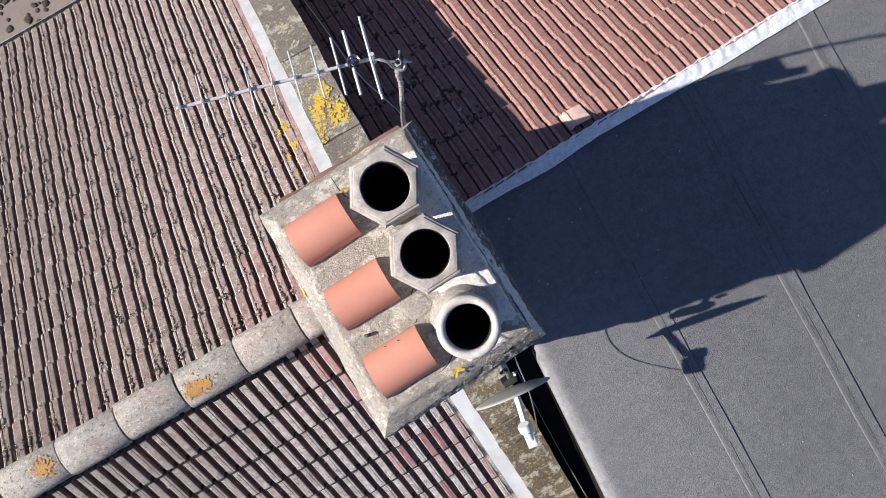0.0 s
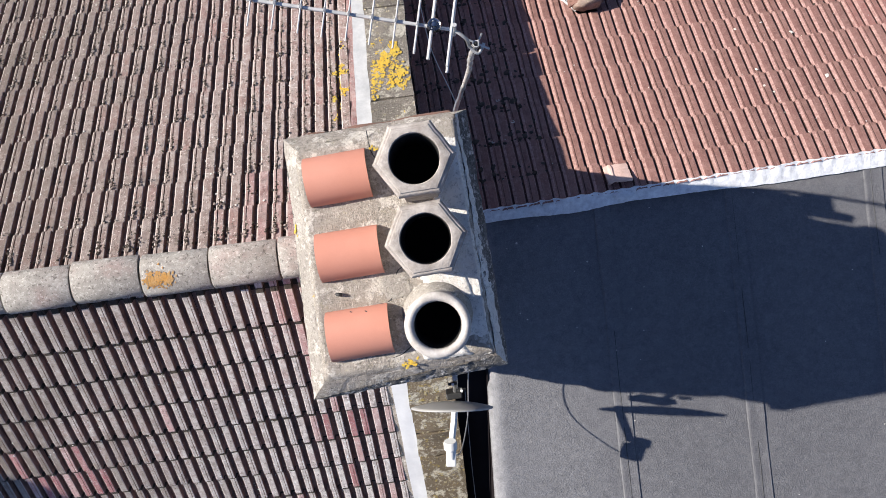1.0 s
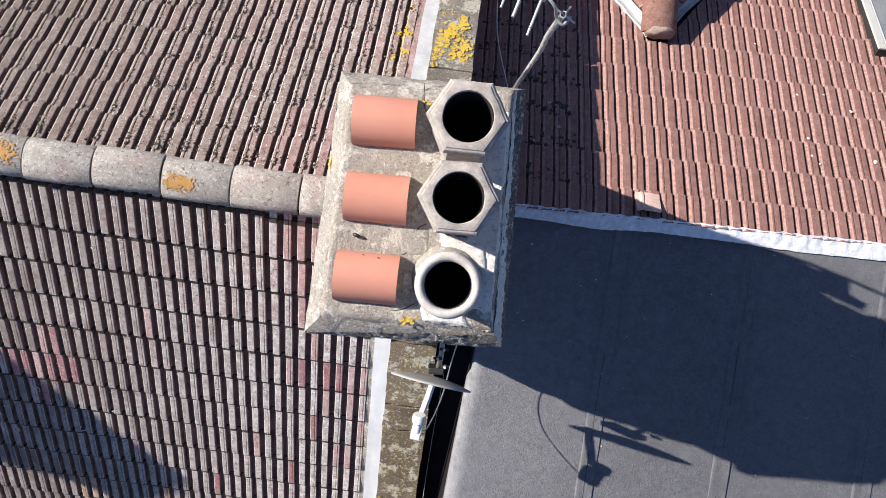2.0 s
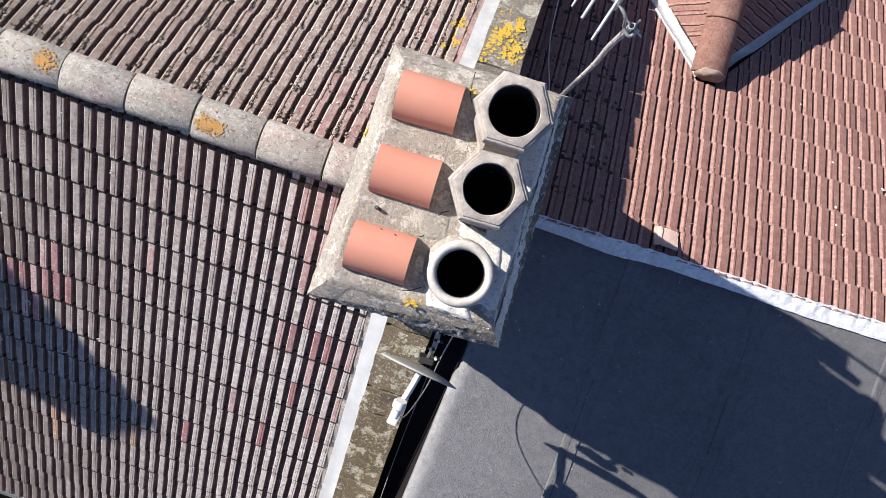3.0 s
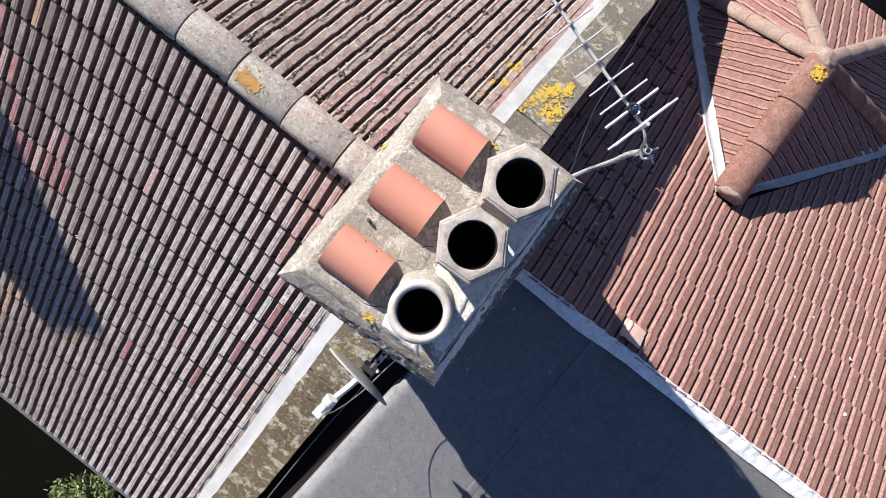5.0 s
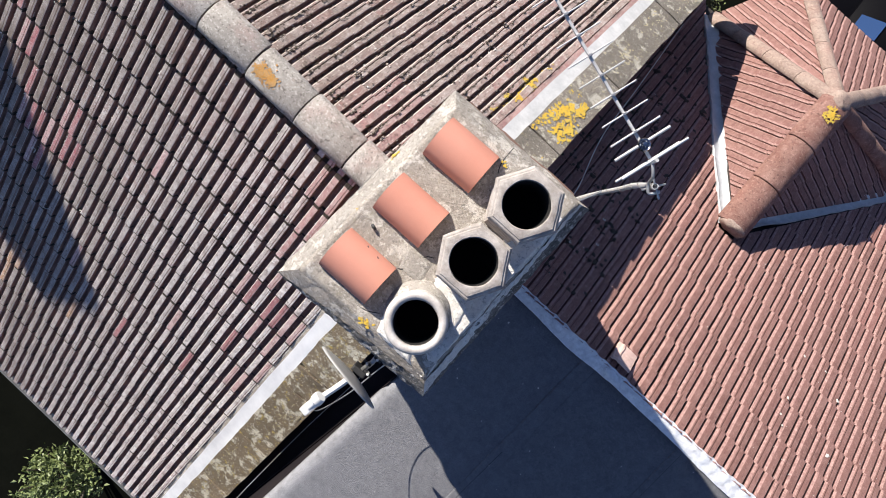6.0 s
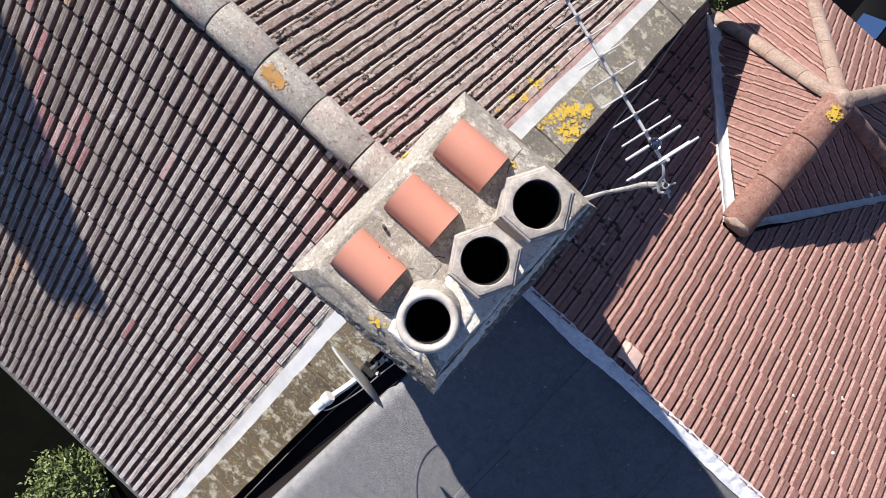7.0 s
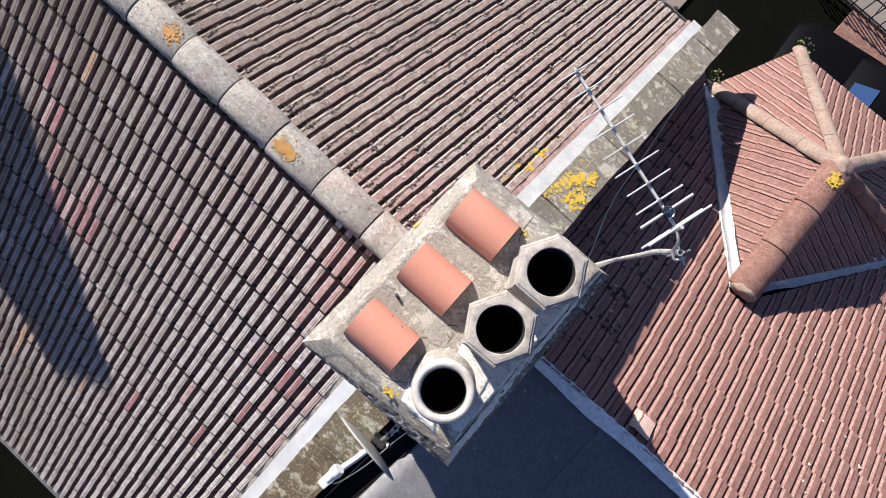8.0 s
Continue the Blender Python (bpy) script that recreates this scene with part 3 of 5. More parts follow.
for x0, wide in ((1.52, 0.125), (2.525, 0.13), (3.60, 0.14)):
    bm = bmesh.new()
    last = None
    for i in range(84):
        y = 0.05 - 0.05 * i
        a = seam_x(x0, y)
        lift = 0.006 + 0.002 * noise.noise(Vector((x0, y * 3, 7)))
        row = [bm.verts.new((a + d, y, FLAT + h)) for d, h in ((-0.012, -0.006), (0.0, lift), (0.012, lift + 0.003), (0.03, lift), (wide * 0.6, lift - 0.001), (wide - 0.006, lift + 0.003), (wide, -0.008))]
        if last:
            for j in range(6):
                bm.faces.new((last[j], row[j], row[j + 1], last[j + 1]))
        last = row
    tagged(smooth(part("felt_lap", bm, MAT_FELT, felt_roof), 30), "lapped felt seam")
    rnd = random.Random(int(x0 * 100))
    y = 0.02 if x0 > 2 else -0.9
    while y > -4.0:
        run = rnd.uniform(0.15, 0.7)
        line = [(seam_x(x0, y - run * q / 12) + 0.052 + 0.004 * noise.noise(Vector((y + run * q / 5, x0, 1))), y - run * q / 12, FLAT + 0.0055) for q in range(13)]
        part("seam_crack", tube([Vector(p) for p in line], rnd.uniform(0.0016, 0.0032), 5), MAT_BLACK, felt_roof, "dark split along the felt seam")
        y -= run + rnd.uniform(0.02, 0.25)

# cheek of the dormer, a wall clad in black sheet
bm = bmesh.new()
pts = [(felt_x(0.537, 0.05), 0.05), (6.0, 0.05), (6.0, -4.1), (felt_x(0.537, -4.1), -4.1)]
bm = prism([Vector((x, y, FLAT - 0.045)) for x, y in pts], 5.0)
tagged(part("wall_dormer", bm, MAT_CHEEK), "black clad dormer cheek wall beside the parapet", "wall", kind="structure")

# black strip added in the gap, standing in for shade on the cheek
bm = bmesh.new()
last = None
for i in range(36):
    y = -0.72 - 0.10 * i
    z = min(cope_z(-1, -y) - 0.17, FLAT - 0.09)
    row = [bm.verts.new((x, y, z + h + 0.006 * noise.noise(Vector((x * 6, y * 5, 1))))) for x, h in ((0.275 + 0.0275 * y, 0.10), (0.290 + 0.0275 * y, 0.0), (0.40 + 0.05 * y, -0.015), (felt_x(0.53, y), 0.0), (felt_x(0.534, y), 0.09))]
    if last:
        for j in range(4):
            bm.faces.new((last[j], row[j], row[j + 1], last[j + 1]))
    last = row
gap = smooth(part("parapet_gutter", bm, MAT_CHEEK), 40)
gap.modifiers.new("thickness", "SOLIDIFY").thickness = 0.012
tagged(gap, "added black strip over the gap beside the felt roof", "gutter", kind="structure")

# red tile slope and its deck
roof_red = deck("roof_red", 0.262, 7.5, 1, 4.05, RIDGE_B, PITCH_B, "red-brown ribbed concrete tile roof slope", y_start=0.16)
bm = box((0.30, 3.75, 0), (7.4, 4.0, RIDGE_B - TAN_B * 4.0 - 0.1))
tagged(part("wall_next_door", bm, MAT_RENDER), "rendered wall under the red tiled eaves", "wall", kind="structure")
# flashing where slope and felt meet
bm = bmesh.new()
last = None
rnd = random.Random(8)
for i in range(560):
    x = 0.36 + 0.010 * i
    low = 0.066 - 0.030 * math.exp(-((x - 1.35) / 0.35) ** 2) - 0.040 * (1 / (1 + math.exp(-(x - 2.35) * 5))) - 0.007 * noise.noise(Vector((x * 2.2, 5, 1))) - 0.005 * noise.noise(Vector((x * 9, 5, 1))) - 0.003 * noise.noise(Vector((x * 26, 5, 1)))
    top = 0.158 + 0.003 * math.cos((x - 5.949) * 61.3) + 0.007 * noise.noise(Vector((x * 4.0, 3, 0))) + 0.008 * noise.noise(Vector((x * 11, 8, 1)))
    row = [bm.verts.new((x, low - 0.002, FLAT - 0.02))]
    for j in range(11):
        f = j / 10
        y = low + (top - low) * f
        z = FLAT + 0.017 + (RIDGE_B - TAN_B * top + 0.034 - FLAT - 0.017) * f ** 0.9
        z += min(1, 0.1 + f * 3) * (0.0035 * noise.noise(Vector((x * 9, y * 24, 4))) + 0.0025 * noise.noise(Vector((x * 30, y * 40, 9))))
        row.append(bm.verts.new((x, y, z)))
    row.append(bm.verts.new((x, top + 0.004, RIDGE_B - TAN_B * top + 0.01)))
    if last:
        for j in range(12):
            bm.faces.new((last[j], row[j], row[j + 1], last[j + 1]))
    last = row
tagged(smooth(part("ridge_flashing", bm, MAT_LEAD_GREY), 50), "crumpled pale lead flashing between felt and tiles", "flashing", kind="structure")

# roof window standing proud of the red slope
u, v, w = slope_frame(1, RIDGE_B, PITCH_B)
rw = thing("roof_window", "pale grey framed roof window on the red tile slope", "window")
y_top = 1.90
rw.matrix_world = axes_matrix(Vector((1, 0, 0)), -v, -Vector((1, 0, 0)).cross(v), Vector((3.945, y_top, RIDGE_B - TAN_B * y_top)))
if (rw.matrix_world.to_3x3() @ Vector((0, 0, 1))).z < 0:
    rw.matrix_world = axes_matrix(Vector((1, 0, 0)), -v, Vector((1, 0, 0)).cross(v), Vector((3.945, y_top, RIDGE_B - TAN_B * y_top)))
WIN_W, WIN_H = 0.80, 1.18
# Kerb colour is black to paint in the shade on its sides.
for lo, hi in (((0, 0, -0.04), (WIN_W, 0.020, 0.115)), ((0, WIN_H - 0.02, -0.04), (WIN_W, WIN_H, 0.115)), ((0, 0.022, -0.04), (0.020, WIN_H - 0.022, 0.115)), ((WIN_W - 0.02, 0.022, -0.04), (WIN_W, WIN_H - 0.022, 0.115))):
    part("kerb", box(lo, hi, 0.002, 1), MAT_BLACK, rw, "upstand painted black for its shaded side")
for lo, hi in (((-0.012, -0.010, 0.117), (WIN_W + 0.012, 0.058, 0.137)), ((-0.012, WIN_H - 0.06, 0.117), (WIN_W + 0.012, WIN_H + 0.01, 0.137)), ((-0.012, 0.060, 0.117), (0.062, WIN_H - 0.062, 0.137)), ((WIN_W - 0.062, 0.060, 0.117), (WIN_W + 0.012, WIN_H - 0.062, 0.137))):
    part("frame_bar", box(lo, hi, 0.005), MAT_SASH, rw, "pale grey metal cladding")
for lo, hi in (((0.062, 0.060, 0.117), (0.082, WIN_H - 0.062, 0.131)), ((WIN_W - 0.082, 0.060, 0.117), (WIN_W - 0.062, WIN_H - 0.062, 0.131))):
    part("glazing_bead", box(lo, hi, 0.003, 1), MAT_WHITE, rw, "thin pale bead")
part("pane", box((0.05, 0.05, 0.108), (WIN_W - 0.05, WIN_H - 0.05, 0.116), 0.001, 1), MAT_PANE, rw, "grey-blue reflecting glass")

# ---- hipped bay roof on the red slope ----
TIP, APEX = Vector((1.945, 1.925, 6.11)), Vector((1.902, 3.37, 6.11))
BAY_Z = 4.68
RING = [Vector((0.60, 3.86, BAY_Z)), Vector((1.08, 4.86, BAY_Z)), Vector((2.82, 4.86, BAY_Z)), Vector((3.48, 3.86, BAY_Z))]
bm = bmesh.new()
ring = [bm.verts.new(p - Vector((0, 0, 0.03))) for p in RING]
vt, va = bm.verts.new(TIP - Vector((0, 0, 0.03))), bm.verts.new(APEX - Vector((0, 0, 0.03)))
low = [bm.verts.new(p - Vector((0, 0, 0.10))) for p in RING]
for f in ((vt, va, ring[0]), (ring[0], va, ring[1]), (ring[1], va, ring[2]), (ring[2], va, ring[3]), (ring[3], va, vt)):
    bm.faces.new(f)
for i in range(3):
    bm.faces.new((ring[i], ring[i + 1], low[i + 1], low[i]))
bay_roof = tagged(part("roof_bay", bm, MAT_DECK), "hipped bay roof of red-brown tiles with buff hip tiles", "roof", kind="structure")
bm = prism([p + (Vector((1.96, 3.6, BAY_Z)) - p) * 0.09 - Vector((0, 0, 0.11)) for p in (RING[0], RING[3], RING[2], RING[1])][::-1], 4.5)
tagged(part("wall_bay", bm, MAT_RENDER), "plain rendered bay wall under the hipped roof", "wall", kind="structure")

# ---- chimney ----
chimney = thing("chimney", "tall chimney with weathered cement cap, pots and terracotta covers", "chimney")
CAP_OUT = [(-0.352, 0.570), (0.546, 0.578), (0.562, -0.674), (-0.398, -0.702)]
CAP_IN = [(-0.292, 0.498), (0.484, 0.548), (0.505, -0.600), (-0.318, -0.612)]
CAP_Z, CAP_TOP = 9.18, 9.275


def rings_mesh(rings, cuts=14, amount=0.008, seed=1.0, scale=9.0, close=True):
    """A skin over stacked outlines of (x, y, z), its sides cut fine and roughened."""
    bm = bmesh.new()
    made = []
    for ring in rings:
        line = []
        n = len(ring)
        for i in range(n):
            a, b = Vector(ring[i]), Vector(ring[(i + 1) % n])
            line += [bm.verts.new(a.lerp(b, k / cuts)) for k in range(cuts)]
        made.append(line)
    for p, q in zip(made, made[1:]):
        n = len(p)
        for i in range(n):
            j = (i + 1) % n
            bm.faces.new((p[i], p[j], q[j], q[i]))
    if close:
        bm.faces.new(made[0])
        bm.faces.new(made[-1])
    return rough(rough(bm, amount, scale, seed), amount * 0.5, scale * 4, seed + 2)


def lifted(outline, z, grow=0.0):
    cx, cy = sum(p[0] for p in outline) / 4, sum(p[1] for p in outline) / 4
    return [(cx + (x - cx) * (1 + grow), cy + (y - cy) * (1 + grow), z) for x, y in outline]


# brick stack; its swelling, hidden under the cap, is shaped to fit its shadow
def girth(z):
    """Outline of the stack at height z."""
    def ease(lo, hi):
        return min(1.0, max(0.0, (z - lo) / (hi - lo)))
    out, neck = ease(7.25, 7.6), ease(8.36, 8.90)
    north = 0.665 + 0.040 * ease(8.25, 8.40) - 0.140 * ease(8.50, 8.95)
    return [(-0.33, north - 0.012, z), (0.490 + 0.015 * neck, north, z), (0.495 + 0.020 * neck, -0.700 - 0.015 * out + 0.065 * neck, z), (-0.355 - 0.010 * ease(8.5, 8.65), -0.735 - 0.037 * out + 0.100 * neck, z)]


part("shaft", rings_mesh([girth(6.2), girth(7.25)] + [girth(7.50 + 0.05 * k) for k in range(33)], 12, 0.016, 4.0, 6.5), MAT_BRICK, chimney, "brick stack swelling a little below the cap")
bm = rings_mesh([lifted(CAP_OUT, 9.10, -0.05), lifted(CAP_OUT, 9.12, -0.004), lifted(CAP_OUT, 9.165), lifted(CAP_OUT, CAP_Z + 0.012, -0.02)], 60, 0.010, 2.0, 12.0)
smooth(part("cap", bm, MAT_CAP_DARK, chimney, "coarse dark cement cap slab"), 60)
# splayed sides of the cap: pale west, grey north, coarse and dark on the east and the south rim
def splay(i, j, name, mat, label, seed, coarse=0.005, lo=(0.0, 0.0), hi=(1.0, 1.0), lift=0.0):
    """One sloping side of the cap; lo, hi: how far up it starts and stops, at its first and second corner."""
    bm = bmesh.new()
    rows = []
    for k in range(9):
        line = []
        for s in range(90):
            f = s / 89
            t = (lo[0] + (lo[1] - lo[0]) * f) * (1 - k / 8) + (hi[0] + (hi[1] - hi[0]) * f) * (k / 8)
            a = Vector((*CAP_OUT[i], 0)).lerp(Vector((*CAP_OUT[j], 0)), f)
            b = Vector((*CAP_IN[i], 0)).lerp(Vector((*CAP_IN[j], 0)), f)
            p = a.lerp(b, t)
            p.z = CAP_Z + 0.004 + lift + (CAP_TOP - CAP_Z) * (max(0.0, t) ** 0.8)
            fade = min(1.0, s / 6, (89 - s) / 6)
            d = noise.noise_vector(p * 8 + Vector((seed * 7, seed * 3, 0))) * 0.008 + noise.noise_vector(p * 40 + Vector((seed, 0, seed * 5))) * coarse
            if hi[0] == hi[1] == 1.0 and k == 8:
                d.z = -0.004
            line.append(bm.verts.new(p + d * fade))
        rows.append(line)
    for p, q in zip(rows, rows[1:]):
        for s in range(89):
            bm.faces.new((p[s], p[s + 1], q[s + 1], q[s]))
    ob = part(name, bm, mat, chimney, label)
    return smooth(ob, 60)


splay(3, 0, "cap_edge", MAT_CAP_EDGE, "pale cement edge", 1.0, 0.003)
splay(0, 1, "cap_edge", MAT_CAP, "grey cement edge", 2.0, 0.003)
splay(1, 2, "cap_edge", MAT_CAP_DARK, "coarse dark cement edge", 3.0, 0.007)
splay(1, 2, "mortar_skim", MAT_MORTAR, "pale mortar smeared over the edge", 6.0, 0.008, (0.80, 0.22), (1.0, 1.0), 0.010)
splay(2, 3, "cap_edge", MAT_CAP, "brown-grey cement edge", 4.0, 0.003)
splay(2, 3, "cap_rim", MAT_CAP_DARK, "coarse dark cement rim", 5.0, 0.007, (-0.02, -0.02), (0.85, 0.05), 0.007)


def top_patch(name, corners, z, mat, label, n=36, amount=0.007, seed=5.0, crown=0.03, ragged=0.0, steep=9):
    """A trowelled sheet of mortar over four corners, bulging a little."""
    bm = bmesh.new()
    c = [Vector((*p, 0)) for p in corners]
    grid = []
    for i in range(n + 1):
        row = []
        for j in range(n + 1):
            a, b = i / n, j / n
            if ragged and (i in (0, n) or j in (0, n)):
                a += ragged * noise.noise(Vector((a * 9, b * 9, seed)))
                b += ragged * noise.noise(Vector((b * 9, a * 9, seed + 4)))
            p = c[0].lerp(c[1], a).lerp(c[3].lerp(c[2], a), b)
            e = min(1.0, steep * min(i, n - i, j, n - j) / n)
            p.z = z + crown * e
            row.append(bm.verts.new(p))
        grid.append(row)
    for i in range(n):
        for j in range(n):
            bm.faces.new((grid[i][j], grid[i + 1][j], grid[i + 1][j + 1], grid[i][j + 1]))
    rough(rough(bm, amount, 7, seed, Vector((0, 0, 1))), amount * 0.6, 30, seed + 1, Vector((0, 0, 1)))
    return smooth(part(name, bm, mat, chimney, label), 70)


BED = [(x + (0.004 if x > 0 else -0.004), y + (0.004 if y > 0 else -0.004)) for x, y in CAP_IN]
top_patch("mortar_bed", BED, CAP_TOP - 0.006, MAT_CAP, "brown-grey weathered mortar bed", 70, 0.006, crown=0.034, steep=40)
top_patch("mortar_band", [(0.30, 0.52), (0.482, 0.535), (0.500, -0.592), (0.33, -0.596)], CAP_TOP + 0.006, MAT_MORTAR, "whitish mortar band beside the pots", 60, 0.007, 9.0, 0.034, 0.012)
top_patch("mortar_patch", [(0.200, -0.150), (0.435, -0.190), (0.455, -0.330), (0.225, -0.265)], CAP_TOP + 0.030, MAT_MORTAR, "fresh white mortar patch", 24, 0.006, 15.0, 0.022, 0.10)
top_patch("mortar_patch", [(0.12, -0.47), (0.33, -0.45), (0.40, -0.585), (0.16, -0.580)], CAP_TOP + 0.022, MAT_MORTAR, "fresh white mortar patch", 30, 0.010, 17.0, 0.022, 0.05)
top_patch("mortar_patch", [(0.00, -0.16), (0.15, -0.15), (0.17, -0.27), (0.03, -0.28)], CAP_TOP + 0.022, MAT_CAP_EDGE, "cracked buff mortar patch", 20, 0.007, 19.0, 0.011, 0.14)

# half-round terracotta covers over the capped flues
def cover_mesh(length, radius, thick=0.013, sides=26):
    rows = [(0.0, 1.0), (0.004, 1.0), (length - 0.004, 1.0), (length, 0.995)]
    verts, faces = [], []
    n = sides + 1
    for x, k in rows:
        for r in (radius * k, radius * k - thick):
            for i in range(n):
                a = math.pi * i / sides
                verts.append((x, r * math.cos(a), r * math.sin(a) * 0.96))
    for j in range(len(rows) - 1):
        for s in (0, 1):
            for i in range(sides):
                a, b = (2 * j + s) * n + i, (2 * j + 2 + s) * n + i
                faces.append((a, b, b + 1, a + 1) if s == 0 else (a, a + 1, b + 1, b))
        for i in (0, sides):
            faces.append((2 * j * n + i, (2 * j + 1) * n + i, (2 * j + 3) * n + i, (2 * j + 2) * n + i))
    for j in (0, len(rows) - 1):
        for i in range(sides):
            faces.append((2 * j * n + i, 2 * j * n + i + 1, (2 * j + 1) * n + i + 1, (2 * j + 1) * n + i))
    return verts, faces


for y, x, turn, wide in ((0.327, -0.250, 1.5, 0.116), (-0.030, -0.250, 0.6, 0.115), (-0.403, -0.258, 0.4, 0.118)):
    c = smooth(part("flue_cover", cover_mesh(0.293, wide), MAT_CLAY, chimney, "half-round terracotta flue cover"), 40)
    c.matrix_basis = pose(x, y, 9.300, 0, 0, turn)
    # near-black sheet at the back paints the cover's inside dark
    part("end_plug", join([([(0.03, wide * 0.97 * math.cos(math.pi * i / 16), wide * 0.93 * math.sin(math.pi * i / 16)) for i in range(17)], [tuple(range(17))])]), MAT_SOOT, c)

    if y < -0.3:
        for mx, a in ((0.12, 205), (0.19, 212)):
            part("chip", tube([(mx, wide * math.cos(radians(a + 180)) * 1.0, wide * 0.96 * math.sin(radians(a - 180))), (mx + 0.009, wide * math.cos(radians(a + 184)), wide * 0.96 * math.sin(radians(a - 176)))], 0.003, 6), MAT_BLACK, c, "small dark chip")

# pots
def hex_pot(name, at, height, turn, label):
    p = new(name)
    p.parent, p["label"] = chimney, label
    p.matrix_basis = pose(*at, 0, 0, turn)
    h = height
    prof = [(0.172, -0.02), (0.152, 0.02), (0.143, h - 0.115), (0.158, h - 0.098), (0.164, h - 0.088), (0.164, h - 0.062), (0.162, h - 0.058), (0.164, h - 0.052), (0.170, h - 0.044), (0.170, h - 0.026), (0.166, h - 0.016), (0.159, h - 0.010), (0.151, h - 0.0085), (0.147, h - 0.003), (0.138, h - 0.0012), (0.132, h)]
    hole = [(0.105, h - 0.001), (0.102, h - 0.006), (0.100, h - 0.30)]
    # the flat rim between the six-sided outside and the round hole
    bm = bmesh.new()
    sides = 48
    def corner(r, a):
        k = (a / (math.pi / 3)) % 1
        s = math.cos(math.pi / 6) / math.cos((k - 0.5) * math.pi / 3)
        return r * s * math.cos(a), r * s * math.sin(a)
    rings = []
    for r, z in prof:
        rings.append([bm.verts.new((*corner(r, 2 * math.pi * i / sides), z)) for i in range(sides)])
    for r, z in hole:
        rings.append([bm.verts.new((r * math.cos(2 * math.pi * i / sides), r * math.sin(2 * math.pi * i / sides), z)) for i in range(sides)])
    for a, b in zip(rings, rings[1:]):
        for i in range(sides):
            j = (i + 1) % sides
            bm.faces.new((a[i], a[j], b[j], b[i]))
    rough(bm, 0.0022, 22, at[1] * 9)
    body = smooth(part("pot_body", bm, MAT_POT_GREY, p), 28)
    soot_lining(p, 0.0995, h - 0.012)
    return p


def soot_lining(parent, r, top):
    """The sooty flue inside a pot, closed below."""
    sides = 40
    verts = [(r * math.cos(2 * math.pi * i / sides), r * math.sin(2 * math.pi * i / sides), z) for z in (top, top - 0.34) for i in range(sides)]
    faces = [(i, i + sides, (i + 1) % sides + sides, (i + 1) % sides) for i in range(sides)] + [tuple(range(sides, 2 * sides))]
    return part("flue", (verts, faces), MAT_SOOT, parent, "sooty flue lining")


hex_pot("chimney_pot", (0.271, 0.302, 9.29), 0.55, 0, "six-sided weathered grey stoneware chimney pot")
hex_pot("chimney_pot", (0.268, -0.020, 9.29), 0.545, 1.5, "six-sided weathered grey stoneware chimney pot")
pot = new("chimney_pot")
pot.parent, pot["label"] = chimney, "round cream stoneware chimney pot with rolled lip"
pot.matrix_basis = pose(0.262, -0.374, 9.29)
h = 0.50
lip = [(0.1165 + 0.0205 * math.cos(a), h - 0.022 + 0.022 * math.sin(a)) for a in [math.pi * (-0.45 + 1.4 * i / 9) for i in range(10)]]
prof = [(0.100, 0.02), (0.150, -0.02), (0.140, 0.02), (0.122, 0.06), (0.117, h - 0.10), (0.121, h - 0.06)] + lip + [(0.0985, h - 0.03), (0.098, h - 0.06)]
verts, faces = lathe(prof, 48)
smooth(part("pot_body", (verts, faces), MAT_POT_CREAM, pot), 60)
soot_lining(pot, 0.0975, h - 0.012)
# mortar collar round its foot
verts, faces = lathe([(0.10, -0.02), (0.172, 0.0), (0.160, 0.03), (0.135, 0.075), (0.118, 0.09), (0.10, 0.08)], 40)
smooth(part("collar", (verts, faces), MAT_CAP_EDGE, pot, "buff mortar collar"), 60)
# a rusty stub in the mortar, a dark crack
b = part("stub", tube(glide([(-0.192, -0.208, 9.318), (-0.182, -0.210, 9.326), (-0.170, -0.214, 9.318)], 4), 0.009, 8), MAT_BLACK, chimney, "short dark stub with white mortar")

for line in (((-0.02, -0.285), (0.05, -0.275), (0.085, -0.215), (0.15, -0.195)), ((0.085, -0.215), (0.10, -0.15), (0.135, -0.125)), ((0.06, 0.53), (0.065, 0.44), (0.085, 0.39)), ((-0.03, -0.55), (0.06, -0.535), (0.12, -0.50))):
    part("crack", tube(glide([(x, y, CAP_TOP + 0.0285) for x, y in line], 5), 0.0026, 5), MAT_BLACK, chimney, "thin dark crack in the mortar")

# ---- television antenna on its mast ----
antenna = thing("tv_antenna", "aluminium television antenna on a clamped galvanised mast", "antenna")
TAIL, HEAD = Vector((-0.186, 0.842, 10.349)), Vector((0.478, 0.655, 10.291))
along = (HEAD - TAIL).normalized()
cross = Vector((0, 0, 1)).cross(along).normalized()
bm = box((-0.0055, -0.0055, 0), (0.0055, 0.0055, (HEAD - TAIL).length), 0.002, 1)
boom = part("boom", bm, MAT_ALU, antenna)
boom.matrix_basis = axes_matrix(cross, along.cross(cross), along, TAIL)
for d, half, r in ((0.016, 0.090, 0.0028), (0.094, 0.090, 0.0028), (0.179, 0.090, 0.0028), (0.258, 0.091, 0.0030), (0.338, 0.093, 0.0030), (0.416, 0.094, 0.0032), (0.495, 0.094, 0.0034), (0.568, 0.102, 0.0040), (0.617, 0.115, 0.0058)):
    at = TAIL + along * d + Vector((0, 0, 0.012))
    part("element", tube([at - cross * half, at + cross * half], r, 8), MAT_ALU, antenna)
    e = part("element_clip", box((-0.005, -0.008, -0.010), (0.005, 0.008, 0.004), 0.0015, 1), MAT_STEEL, antenna)
    e.matrix_basis = axes_matrix(along, cross, Vector((0, 0, 1)), at)
